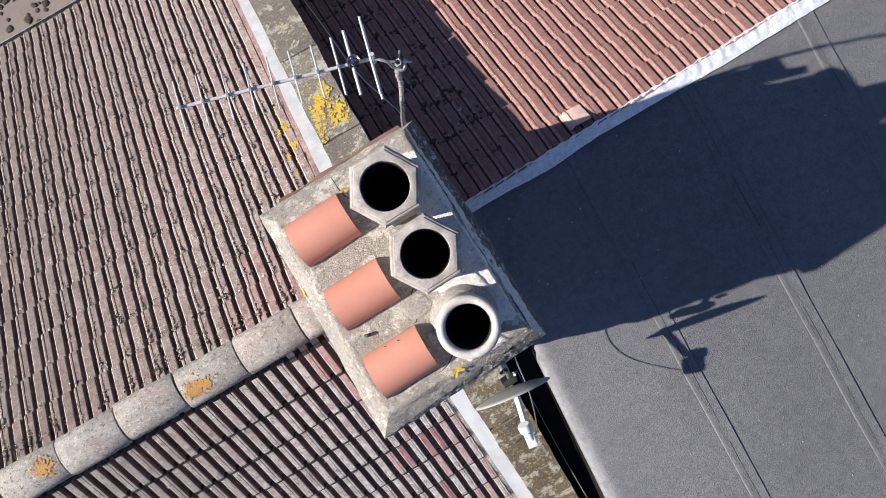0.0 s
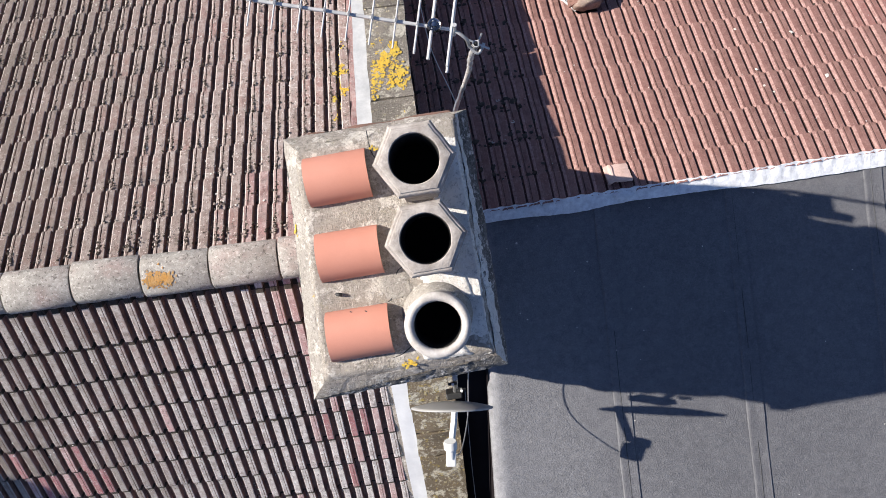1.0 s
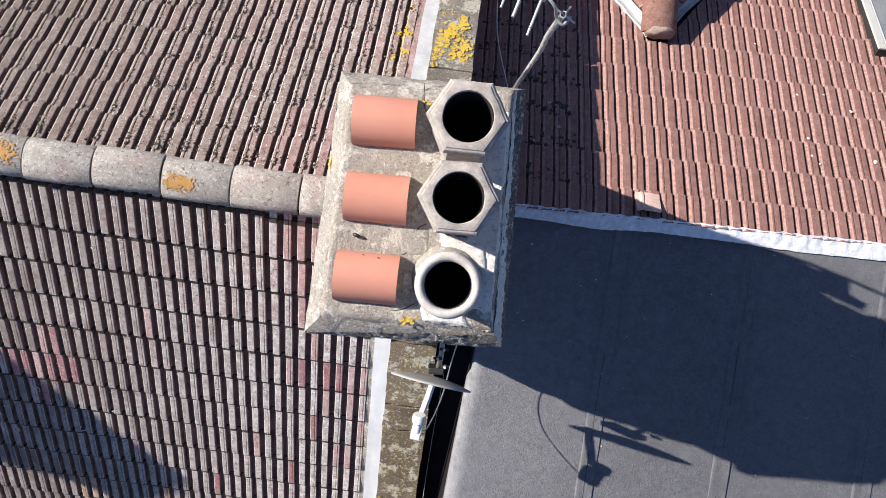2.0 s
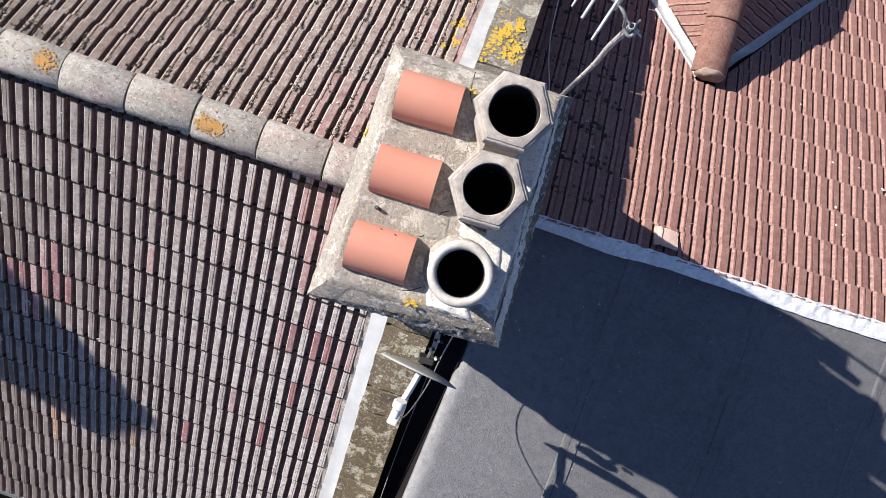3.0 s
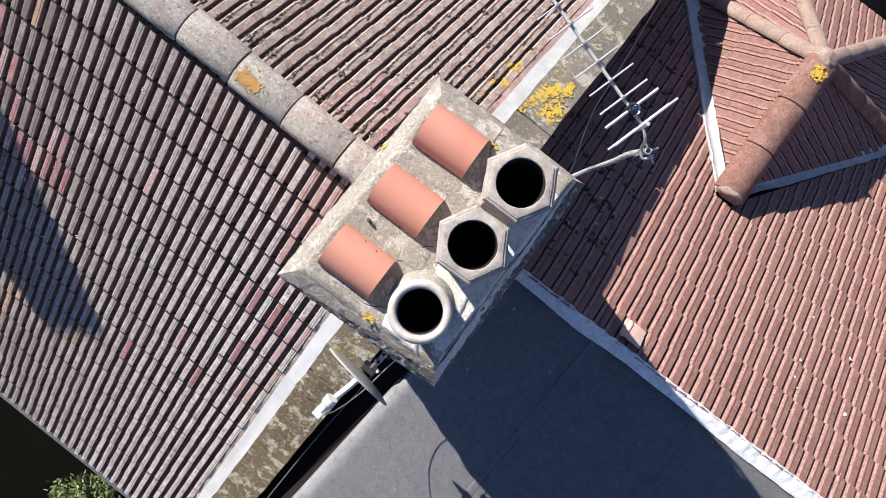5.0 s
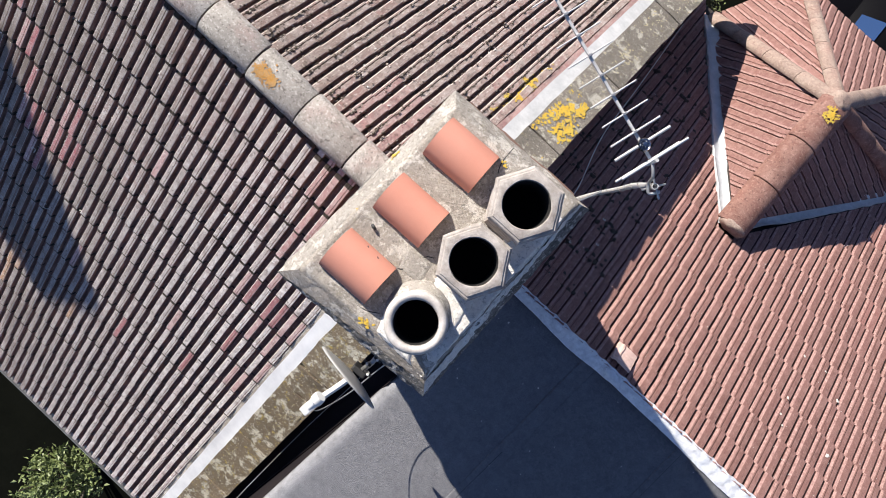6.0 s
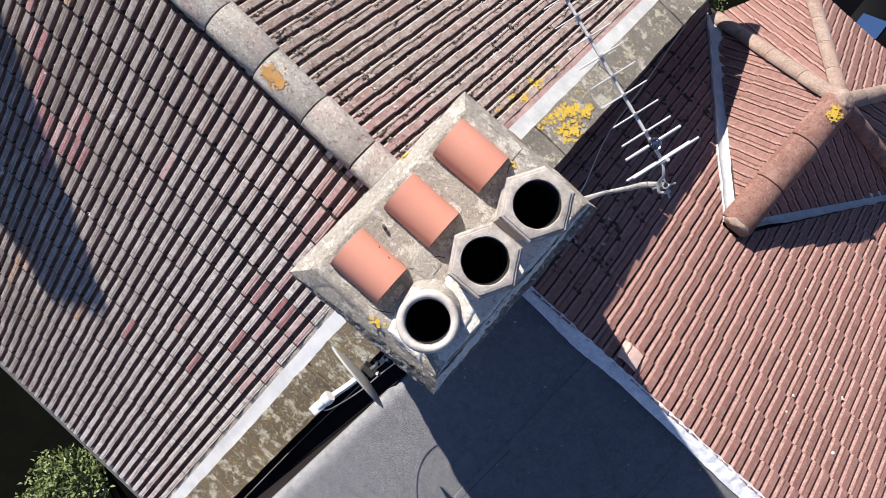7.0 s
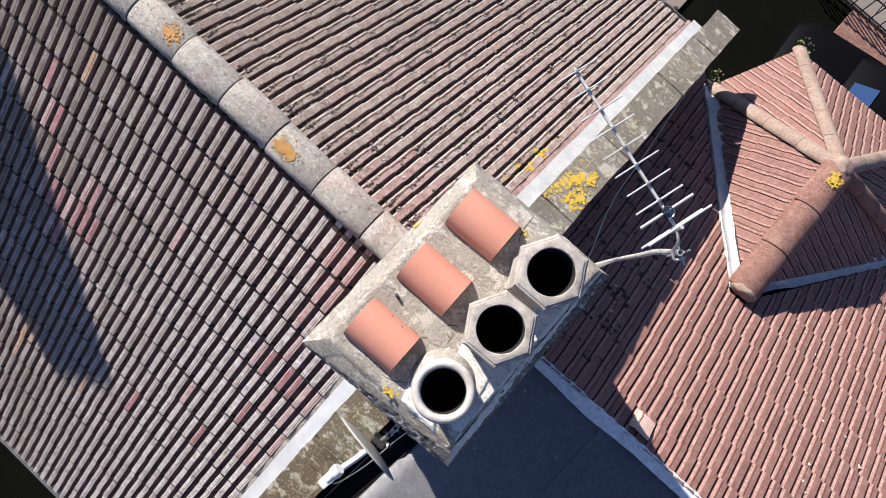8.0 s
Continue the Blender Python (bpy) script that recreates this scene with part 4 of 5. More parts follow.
for dz in (-0.045, 0.050):
    at = HEAD - along * 0.008 + Vector((0, 0, dz))
    part("reflector_rod", tube([at - cross * 0.136, at + cross * 0.136], 0.0050, 8), MAT_ALU, antenna)
part("reflector_stay", tube([HEAD + Vector((0, 0, -0.055)), HEAD + Vector((0, 0, 0.06))], 0.007, 8), MAT_ALU, antenna)
verts, faces = lathe([(0.001, 0.0), (0.022, 0.0), (0.025, 0.008), (0.021, 0.016), (0.014, 0.012), (0.008, 0.022), (0.001, 0.024)], 24)
balun = smooth(part("balun", (verts, faces), MAT_CHROME, antenna, "round bright dipole box"), 40)
balun.matrix_basis = pose(0.413, 0.676, 10.302)
MAST = Vector((0.545, 0.603, 10.275))
MAST_LINE = [(0.512, 0.668, 8.34), (0.528, 0.704, 8.52), (0.560, 0.742, 8.80), (0.580, 0.740, 9.28), (0.563, 0.692, 9.72), MAST]
mast = part("mast", tube(glide(MAST_LINE, 8), 0.0118, 12, closed=False), MAT_ALU, antenna, "galvanised mast tube")
# plate added to fill out the stack's shadow beside the mast
side = Vector((0.070, 0.150, 0)).normalized()
plate_outline = [Vector((0.490, 0.590, z)) + side * d for d, z in ((0.0, 8.50), (0.130, 8.50), (0.148, 8.62), (0.146, 8.80), (0.162, 8.86), (0.160, 8.97), (0.075, 9.00), (0.062, 9.10), (0.0, 9.10))]
bm = prism(plate_outline, 0.008, Vector((side.y, -side.x, 0)))
part("bracket_plate", bm, MAT_STEEL, antenna)
mod = mast.modifiers.new("wall", "SOLIDIFY")
mod.thickness = 0.003
part("clamp", tube(glide([HEAD, HEAD + Vector((0.035, -0.035, 0.0)), MAST + Vector((-0.02, 0.0, -0.03)), MAST + Vector((0.006, -0.025, -0.035)), MAST + Vector((0.030, 0.005, -0.03))], 5), 0.006, 8), MAT_STEEL, antenna)
part("bolt", tube([MAST + Vector((-0.035, 0.03, -0.02)), MAST + Vector((0.045, -0.02, -0.02))], 0.004, 6), MAT_STEEL, antenna)
part("bolt", tube([MAST + Vector((-0.02, -0.03, -0.05)), MAST + Vector((0.03, 0.045, -0.05))], 0.004, 6), MAT_STEEL, antenna)
# cable: wound down the mast
wind = []
line = glide(MAST_LINE, 120)
for i in range(360):
    t = i / 359
    c = line[min(len(line) - 1, int(t * (len(line) - 1) + 0.5))]
    a = t * 70
    wind.append(c + Vector((math.cos(a), math.sin(a), 0)) * 0.0130)
part("cable", tube(wind, 0.0022, 6), MAT_STEEL, antenna, "grey cable wound round the mast")
part("cable", tube(glide([Vector((0.490, 0.660, 7.55)), (0.535, 0.74, 7.34), (0.59, 0.86, 7.14), (0.615, 1.09, 6.77), (0.50, 1.63, 6.40), (0.466, 2.30, 5.95), (0.403, 3.35, 5.24)], 8), 0.0042, 6), MAT_WHITE, antenna, "thin hanging cable")

# ---- satellite dish ----
dish = thing("satellite_dish", "grey satellite dish on a bracket below the chimney cap", "satellite dish")
DC = Vector((0.241, -1.066, 8.165))
face = Vector((-0.115, -0.98, 0.130)).normalized()
right = Vector((0.99, -0.134, 0)).normalized()
upw = right.cross(face) * -1 if right.cross(face).z < 0 else right.cross(face)
verts, faces = [], []
N_R, N_A = 8, 48
for k in range(N_R + 1):
    r = k / N_R
    for i in range(N_A):
        a = 2 * math.pi * i / N_A
        verts.append((0.255 * r * math.cos(a), 0.275 * r * math.sin(a), 0.038 * (r * r - 1)))
for k in range(N_R):
    for i in range(N_A):
        j = (i + 1) % N_A
        faces.append((k * N_A + i, k * N_A + j, (k + 1) * N_A + j, (k + 1) * N_A + i))
d = smooth(part("reflector", (verts, faces), MAT_DISH, dish, "grey pressed reflector"), 60)
d.matrix_basis = axes_matrix(right, upw, right.cross(upw) if right.cross(upw).dot(face) > 0 else -right.cross(upw), DC)
mod = d.modifiers.new("sheet", "SOLIDIFY")
mod.thickness, mod.offset = 0.006, 0
LNB = Vector((0.192, -1.352, 8.045))
part("arm", tube([Vector((0.262, -1.08, 7.93)), Vector((0.235, -1.20, 7.97)), LNB + Vector((0.008, 0.03, -0.03))], 0.022, 8), MAT_WHITE, dish, "white feed arm")
verts, faces = lathe([(0.001, 0.0), (0.038, 0.0), (0.043, 0.01), (0.043, 0.050), (0.028, 0.064), (0.026, 0.120), (0.001, 0.123)], 20)
l = smooth(part("feed_horn", (verts, faces), MAT_WHITE, dish, "white feed horn"), 40)
l.matrix_basis = look(LNB + Vector((0.0, 0.03, 0.02)), LNB + Vector((0.03, 0.5, 0.15))) @ pose(0, 0, -0.03)
b = part("feed_box", box((-0.032, -0.080, -0.050), (0.032, 0.040, 0.030), 0.007), MAT_WHITE, dish, "white feed box")
b.matrix_basis = pose(LNB.x - 0.004, LNB.y - 0.03, LNB.z - 0.01, 12, 0, -8)
BR = Vector((0.285, -0.70, 8.22))
part("wall_bracket", box((0.225, -0.765, 8.10), (0.345, -0.730, 8.36), 0.006), MAT_STEEL, dish)
part("bracket_arm", tube([BR, Vector((0.287, -0.88, 8.24)), Vector((0.275, -0.99, 8.14))], 0.017, 10), MAT_STEEL, dish)
part("back_plate", box((0.215, -1.010, 8.02), (0.315, -0.970, 8.20), 0.008), MAT_BLACK, dish)
for x, z, y in ((0.300, 8.29, -0.84), (0.268, 8.28, -0.90), (0.315, 8.26, -0.95), (0.280, 8.30, -0.79)):
    part("bolt", tube([(x, y, z - 0.05), (x, y, z + 0.012)], 0.009, 6), MAT_WHITE, dish)
    part("bracket_strap", box((x - 0.028, y - 0.008, z - 0.03), (x + 0.028, y + 0.008, z - 0.012), 0.002, 1), MAT_BLACK, dish)
part("cable", tube(glide([LNB + Vector((0.0, -0.05, -0.05)), (0.25, -1.42, 7.88), (0.33, -1.25, 7.65), (0.37, -1.02, 7.60), (0.40, -0.84, 7.72), (0.42, -0.70, 7.95)], 10), 0.0042, 6), MAT_STEEL, dish, "loose looping feed cable")

# ---- the stack that stands farther along the ridge ----
twin = copy_thing(chimney, pose(-8.21, -0.225, 0.66, 0, 0, 12))
for o in [c for c in twin.children_recursive if c.name.startswith(("chimney_pot", "pot_body", "flue.", "collar"))]:
    bpy.data.objects.remove(o)
tagged(twin, "second tall capped chimney farther along the ridge", "chimney")

# ---- loose cables down the parapet ----
c = part("cable", tube(glide([(0.43, -0.62, 7.2), (0.36, -0.95, 7.02), (0.33, -1.4, 6.9), (0.30, -2.0, 6.5), (0.285, -2.7, 6.05), (0.28, -3.6, 5.4)], 8), 0.0022, 6), MAT_PALE)
tagged(c, "pale cable clipped along the black dormer cheek", "cable")

# ---- valley flashings and hips of the bay ----
def on_red(x, y, up=0.0):
    return Vector((x, y, RIDGE_B - TAN_B * y + up))


for end, k, label in ((RING[0], -1, "white painted valley flashing beside the hipped bay"), (RING[3], 1, "dull grey valley flashing beside the hipped bay")):
    bm = bmesh.new()
    last = None
    a, b = TIP + Vector((0.03 * k, -0.03, 0)), end
    d = Vector((b.x - a.x, b.y - a.y, 0)).normalized()
    side = Vector((d.y, -d.x, 0)) * (1 if k > 0 else -1)
    for i in range(90):
        t = i / 89
        p = a.lerp(b, t)
        w = (0.068 if k < 0 else 0.030) + 0.03 * min(1, t * 3) + 0.012 * noise.noise(Vector((t * 9, k, 0)))
        q = p + side * w
        row = []
        for s, h in ((0.0, 0.06), (0.01, 0.120), (0.20, 0.098), (0.40, 0.070), (0.62, 0.060), (0.82, 0.066), (0.93, 0.080), (1.0, 0.066), (1.01, 0.0)):
            e = p - side * 0.062 + (q - p + side * 0.062) * s
            e += side * 0.008 * noise.noise(Vector((t * 22, k, 5 if s > 0.5 else 2)))
            row.append(bm.verts.new(on_red(e.x, e.y, h + 0.007 * noise.noise(Vector((t * 16, s * 4, k))))))
        if last:
            for j in range(8):
                bm.faces.new((last[j], row[j], row[j + 1], last[j + 1]))
        last = row
    tagged(smooth(part("valley_flashing", bm, MAT_LEAD_DIM), 50), label, "flashing", kind="structure")


def hip_run(a, b, radius, mat, step, parent, label, shorten=0.0):
    d = b - a
    n = max(1, int(d.length / step))
    st = d.length / n
    d.normalize()
    u = Vector((0, 0, 1)).cross(d).normalized()
    w = d.cross(u)
    geom = ridge_tile_mesh(st - 0.008, radius, 0.75)
    first = None
    for i in range(n):
        at = a + d * st * i + w * (0.055 + radius * 0.30)
        if first is None:
            first = smooth(part("hip_tile", geom, mat, parent, label))
            o = first
        else:
            o = first.copy()
            scene.collection.objects.link(o)
        jitter = 0.004 * noise.noise(at * 9)
        o.matrix_basis = axes_matrix(d, u, w, at + u * jitter)


hip_run(TIP + Vector((0, -0.045, 0)), APEX, 0.155, MAT_RIDGE_RED, 0.42, bay_roof, "red half-round ridge tile")
hip_run(RING[0] + Vector((0.02, 0, 0.0)), APEX, 0.080, MAT_RIDGE_BUFF, 0.40, bay_roof, "buff half-round hip tile")
hip_run(RING[1], APEX, 0.080, MAT_RIDGE_BUFF, 0.40, bay_roof, "buff half-round hip tile")
hip_run(RING[2], APEX, 0.080, MAT_RIDGE_BUFF, 0.40, bay_roof, "buff half-round hip tile")
hip_run(RING[3], APEX, 0.088, MAT_RIDGE_RED, 0.40, bay_roof, "red half-round hip tile")
verts, faces = lathe([(0.001, 0.045), (0.05, 0.04), (0.085, 0.02), (0.11, -0.02), (0.12, -0.08), (0.001, -0.09)], 28)
bm = bmesh.new()
me = bpy.data.meshes.new("knob")
me.from_pydata(verts, [], faces)
bm.from_mesh(me)
rough(rough(bm, 0.02, 16, 3), 0.010, 45, 5)
k = smooth(part("apex_mortar", bm, MAT_RIDGE_BUFF, bay_roof, "lumpy mortar where the hips meet"), 60)
k.location = APEX + Vector((0, 0, 0.07))
bm = bmesh.new()
bmesh.ops.create_icosphere(bm, subdivisions=3, radius=1)
for vert in bm.verts:
    vert.co = Vector((vert.co.x * 0.135, vert.co.y * 0.05, vert.co.z * 0.11))
rough(rough(bm, 0.02, 14, 6), 0.008, 40, 7)
e = smooth(part("end_mortar", bm, MAT_RIDGE_BUFF, bay_roof, "mortar filling the ridge end"), 60)
e.location = TIP + Vector((0, -0.045, 0.02))

# ---- roof tiles ----
def tone_faces(me, kinds, edge_mat, trough_mat, split=0, codes=(0, 0), extra=()):
    """Gives worn rib edges their painted highlights and silted troughs their painted shade; codes: an extra material
    for either rib of the tile.
    """
    n, row = len(kinds), split[0] if split else 1
    for m in (edge_mat, trough_mat, MAT_MOSS_LAP) + tuple(extra):
        me.materials.append(m)
    for i, f in enumerate(me.polygons):
        k = kinds[i % n]
        code = codes[0 if split and i % row < split[1] else 1]
        f.material_index = 3 + code if code and k == 0 else k


def tile_geom(cells, pitch, length, lift=0.024, rib=0.035, groove=0.0035, trough=0.37, shoulders=((0.004, 0.003), (0.003, 0.003)), lap_shade=0.0, floor=-0.018):
    """A ribbed tile: x across, y up the slope from the nose at 0, z out of the slope.
    Also gives each face's kind (0 body, 1 bright edge, 2 dark trough, 3 dark lap); the lap strip, in metres, is painted
    dark as its shadow line."""
    top, strip = [], []
    (a0, d0), (a1, d1) = shoulders
    for c in range(cells):
        o = c * pitch
        r0, r1 = trough * pitch, pitch
        top += [(o + 0.000, floor), (o + r0 - 0.001, floor), (o + r0 + 0.004, rib - d0), (o + r0 + 0.004 + a0, rib)]
        strip += [2, 2, 1]
        if groove and c == cells - 1:
            g = r1 - 0.003 - a1 - 0.012
            top += [(o + g - groove - 0.0018, rib), (o + g - groove - 0.0008, rib - 0.008), (o + g - 0.0008, rib - 0.008), (o + g, rib)]
            strip += [0, 2, 2, 2]
        top += [(o + r1 - 0.003 - a1, rib), (o + r1 - 0.003, rib - d1), (o + r1 - 0.0005, floor)]
        strip += [0, 1, 2, 2]
    strip.pop()
    n = len(top)
    ys = [0.0, 0.004, length] if not lap_shade else [0.0, 0.004, length - 0.05 - lap_shade, length - 0.045, length]
    verts = []
    for y in ys:
        for x, z in top:
            verts.append((x, y, (z if y else max(floor, z - 0.003)) + lift * (1 - max(0, y - 0.004) / (length - 0.004))))
    verts += [(x, 0.0, lift - 0.034) for x, z in top]
    faces, kinds = [], []
    for j in range(len(ys) - 1):
        for i in range(n - 1):
            a = j * n + i
            faces.append((a, a + 1, a + 1 + n, a + n))
            kinds.append(3 if j == 2 else strip[i])
    last = len(ys) * n
    for i in range(n - 1):
        faces.append((last + i, last + i + 1, i + 1, i))
        kinds.append(2 if strip[i] == 2 else 0)
    return verts, faces, kinds, (n - 1, (n - 1) // cells)


def lay_tiles(parent, side, z0, pitch, cell, cells, x_start, x_end, y_first, gauge, courses, mat, near, special=None, special_mat=None, skip=None, seed=1, head=None, cut=None, edge_mat=None, trough_mat=None, shape=None, other_name="tile_field"):
    """Courses of tiles down one slope: single tiles where near() holds, the rest joined."""
    u, v, w = slope_frame(side, z0, pitch)
    tan = math.tan(pitch)
    length = gauge / math.cos(pitch) + 0.05
    shape = shape or {}
    geom = tile_geom(cells, cell, length, **shape)
    kinds = geom[2]
    wide = cell * cells
    me = bpy.data.meshes.new("tile")
    me.from_pydata(geom[0], [], geom[1])
    me.materials.append(mat)
    tone_faces(me, kinds, edge_mat, trough_mat)
    short = None
    if head is not None:
        g = tile_geom(cells, cell, (y_first - head) / math.cos(pitch), **shape)
        short = bpy.data.meshes.new("tile")
        short.from_pydata(g[0], [], g[1])
        short.materials.append(mat)
        tone_faces(short, kinds, edge_mat, trough_mat)
    variants = {}

    def variant(codes):
        if codes not in variants:
            v_me = bpy.data.meshes.new("tile")
            v_me.from_pydata(geom[0], [], geom[1])
            v_me.materials.append(mat)
            tone_faces(v_me, kinds, edge_mat, trough_mat, geom[3], codes, special_mat)
            variants[codes] = v_me
        return variants[codes]

    rest = []
    rnd = random.Random(seed)
    vs = np.array(geom[0])
    count = 0
    for k in range(courses):
        y = y_first + gauge * k
        i = 0
        while True:
            x = x_start - wide * (i + 1)
            i += 1
            if x < x_end:
                break
            cx = x + wide / 2
            if skip and skip(cx, y - gauge / 2):
                continue
            origin_x = x if u.x > 0 else x + wide
            at = Vector((origin_x, side * y, z0 - tan * y)) + w * rnd.uniform(-0.002, 0.003) + v * rnd.uniform(-0.006, 0.006)
            turn = Matrix.Rotation(rnd.gauss(0, 0.006), 4, "Z") @ Matrix.Rotation(rnd.gauss(0, 0.004), 4, "Y")
            m = axes_matrix(u, v, w, at) @ turn
            red = special and special(i - 1, k)
            planes = cut(cx, y - gauge / 2) if cut else None
            if planes:
                bm = bmesh.new()
                made = [bm.verts.new(m @ Vector(p)) for p in geom[0]]
                for q0, f in enumerate(geom[1]):
                    bm.faces.new([made[q] for q in f]).material_index = kinds[q0]
                for p, e in planes:
                    bmesh.ops.bisect_plane(bm, geom=bm.verts[:] + bm.edges[:] + bm.faces[:], plane_co=p, plane_no=e, clear_outer=True)
                if len(bm.faces) > 4:
                    o = part("tile", bm, mat, parent)
                    o.data.materials.append(edge_mat)
                    o.data.materials.append(trough_mat)
                else:
                    bm.free()
                continue
            if k == 0 and short and not red:
                o = new("tile", short)
                o.parent = parent
                o.matrix_basis = m
                continue
            if red or (near(cx, y - gauge / 2) and count < 300):
                count += 1
                o = new("tile", variant(red) if red else me)
                o.parent = parent
                o.matrix_basis = m
            else:
                mm = np.array(m)
                rest.append((vs @ mm[:3, :3].T + mm[:3, 3], geom[1]))
    if rest:
        n = len(vs)
        allv = np.concatenate([r[0] for r in rest])
        f = np.concatenate([np.array(geom[1]) + n * i for i in range(len(rest))])
        field = part(other_name, (allv.tolist(), f.tolist()), mat, parent)
        tone_faces(field.data, kinds, edge_mat, trough_mat)
        tagged(field, kind="stuff")


# faded red, pink and orange ribs among the grey ones: (rib from the verge, course from the ridge)
RED_RIBS = {(13, 9), (5, 4), (3, 4), (2, 4), (6, 8), (25, 5), (24, 5), (28, 5), (25, 4), (29, 5), (26, 5), (31, 3), (30, 4), (4, 6), (33, 2), (27, 6)}
PINK_RIBS = {(0, 4), (1, 7), (5, 1), (5, 2), (5, 0), (4, 0), (4, 1), (6, 0), (6, 4), (1, 4), (4, 3), (26, 4), (27, 5), (30, 5), (28, 6), (32, 3), (0, 6), (2, 7), (1, 5), (3, 5), (9, 7), (17, 3), (20, 8)}
ORANGE_RIBS = {(25, 10), (26, 10), (26, 11), (30, 1), (18, 10)}


def south_ribs(tile, course):
    def code(rib):
        return 1 if (rib, course) in RED_RIBS else 2 if (rib, course) in PINK_RIBS else 3 if (rib, course) in ORANGE_RIBS else 0
    codes = (code(2 * tile + 1), code(2 * tile))
    return codes if any(codes) else None


def north_ribs(tile, course):
    return (1, 1) if tile < 4 and course in (0, 1) else None


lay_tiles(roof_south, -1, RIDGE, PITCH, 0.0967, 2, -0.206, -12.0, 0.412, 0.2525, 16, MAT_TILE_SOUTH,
          lambda x, y: x > -4.2, south_ribs, (MAT_TILE_RED, MAT_TILE_PINK, MAT_TILE_ORANGE), seed=5, head=0.085, edge_mat=MAT_EDGE_LIT, trough_mat=MAT_TROUGH,
          shape=dict(trough=0.395, lift=0.026, rib=0.026, shoulders=((0.0045, 0.004), (0.003, 0.003)), lap_shade=0.036, groove=0.0026))
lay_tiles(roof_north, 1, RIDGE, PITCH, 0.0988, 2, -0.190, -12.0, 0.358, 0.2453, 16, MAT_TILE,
          lambda x, y: x > -3.9, north_ribs, (MAT_TILE_BLUSH,), seed=6, edge_mat=MAT_EDGE_LIT_NORTH, trough_mat=MAT_TROUGH_NORTH,
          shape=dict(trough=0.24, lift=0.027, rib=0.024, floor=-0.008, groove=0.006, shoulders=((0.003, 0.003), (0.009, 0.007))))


def valley_plane(k):
    """Upright plane a hand's width outside a valley, facing the bay."""
    a, b = TIP + Vector((0, -0.10, 0)), (RING[0] if k < 0 else RING[3])
    d = Vector((b.x - a.x, b.y - a.y, 0)).normalized()
    out = Vector((-d.y, d.x, 0)) * (1 if k < 0 else -1)      # away from the bay
    return a + out * 0.06, -out


VALLEYS = {k: valley_plane(k) for k in (-1, 1)}


def depth_in(x, y):
    k = -1 if x < 1.97 else 1
    p, e = VALLEYS[k]
    return (Vector((x, y, 0)) - Vector((p.x, p.y, 0))).dot(e)


def under_bay(x, y):
    return y > 1.7 and depth_in(x, y) > 0.30


def cut_valley(x, y):
    if y > 1.65 and abs(depth_in(x, y)) <= 0.30:
        return [VALLEYS[-1 if x < 1.97 else 1]]
    return None


RED_SHAPE = dict(trough=0.12, lift=0.038, rib=0.018, floor=-0.005, shoulders=((0.004, 0.003), (0.021, 0.009)))
BAY_SHAPE = dict(trough=0.09, lift=0.020, rib=-0.003, shoulders=((0.004, 0.003), (0.018, 0.006)))
lay_tiles(roof_red, 1, RIDGE_B, PITCH_B, 0.1025, 2, 5.949, 0.19, 0.345, 0.2875, 14, MAT_TILE_BROWN,
          lambda x, y: y < 2.8 and x < 4.7, skip=under_bay, cut=cut_valley, seed=7, head=0.130, edge_mat=MAT_EDGE_LIT_RED, trough_mat=MAT_TROUGH_RED,
          shape=RED_SHAPE)


# tiles of the bay's five faces, cut at the hips and valleys
def lay_face(a, b, c, low_a, low_b, seed):
    """Tiles on the face with corners a, b, c; low_a-low_b is its level direction."""
    n = (b - a).cross(c - a).normalized()
    if n.z < 0:
        n = -n
    level = (low_b - low_a)
    level.z = 0
    level = (level - n * level.dot(n)).normalized()
    v = n.cross(level).normalized()
    if v.z < 0:
        level, v = -level, -v
    corners = [a, b, c]
    base = min(corners, key=lambda p: p.z)
    us = [(p - base).dot(level) for p in corners]
    vs = [(p - base).dot(v) for p in corners]
    mid = (a + b + c) / 3
    cuts = []
    for i in range(3):
        p, q = corners[i], corners[(i + 1) % 3]
        if abs(p.z - q.z) < 0.05 and p.z < mid.z:
            continue
        e = (q - p).cross(Vector((0, 0, 1))).normalized()
        if e.dot(mid - p) > 0:
            e = -e
        cuts.append((p, e))
    geom = tile_geom(2, 0.1025, 0.40, **BAY_SHAPE)
    kinds = geom[2]
    rnd = random.Random(seed)
    k = 0
    while k * 0.345 < max(vs):
        i = 0
        while min(us) - 0.2 + i * 0.205 < max(us) + 0.05:
            u0 = min(us) - 0.2 + i * 0.205
            i += 1
            m = axes_matrix(level, v, n, base + level * u0 + v * (k * 0.345 - 0.02) + n * rnd.uniform(-0.002, 0.003))
            bm = bmesh.new()
            made = [bm.verts.new(m @ Vector(p)) for p in geom[0]]
            for q0, f in enumerate(geom[1]):
                bm.faces.new([made[q] for q in f]).material_index = kinds[q0]
            for p, e in cuts:
                bmesh.ops.bisect_plane(bm, geom=bm.verts[:] + bm.edges[:] + bm.faces[:], plane_co=p, plane_no=e, clear_outer=True)
            if len(bm.faces) > 4:
                me = bpy.data.meshes.new("tile")
                bm.to_mesh(me)
                for mm in (MAT_TILE_BROWN, MAT_EDGE_LIT_RED, MAT_TROUGH_RED):
                    me.materials.append(mm)
                o = new("tile", me)
                o.parent = bay_roof
            bm.free()
        k += 1


lay_face(TIP, APEX, RING[0], TIP, APEX, 11)
lay_face(RING[0], APEX, RING[1], RING[0], RING[1], 12)
lay_face(RING[1], APEX, RING[2], RING[1], RING[2], 13)
lay_face(RING[2], APEX, RING[3], RING[2], RING[3], 14)
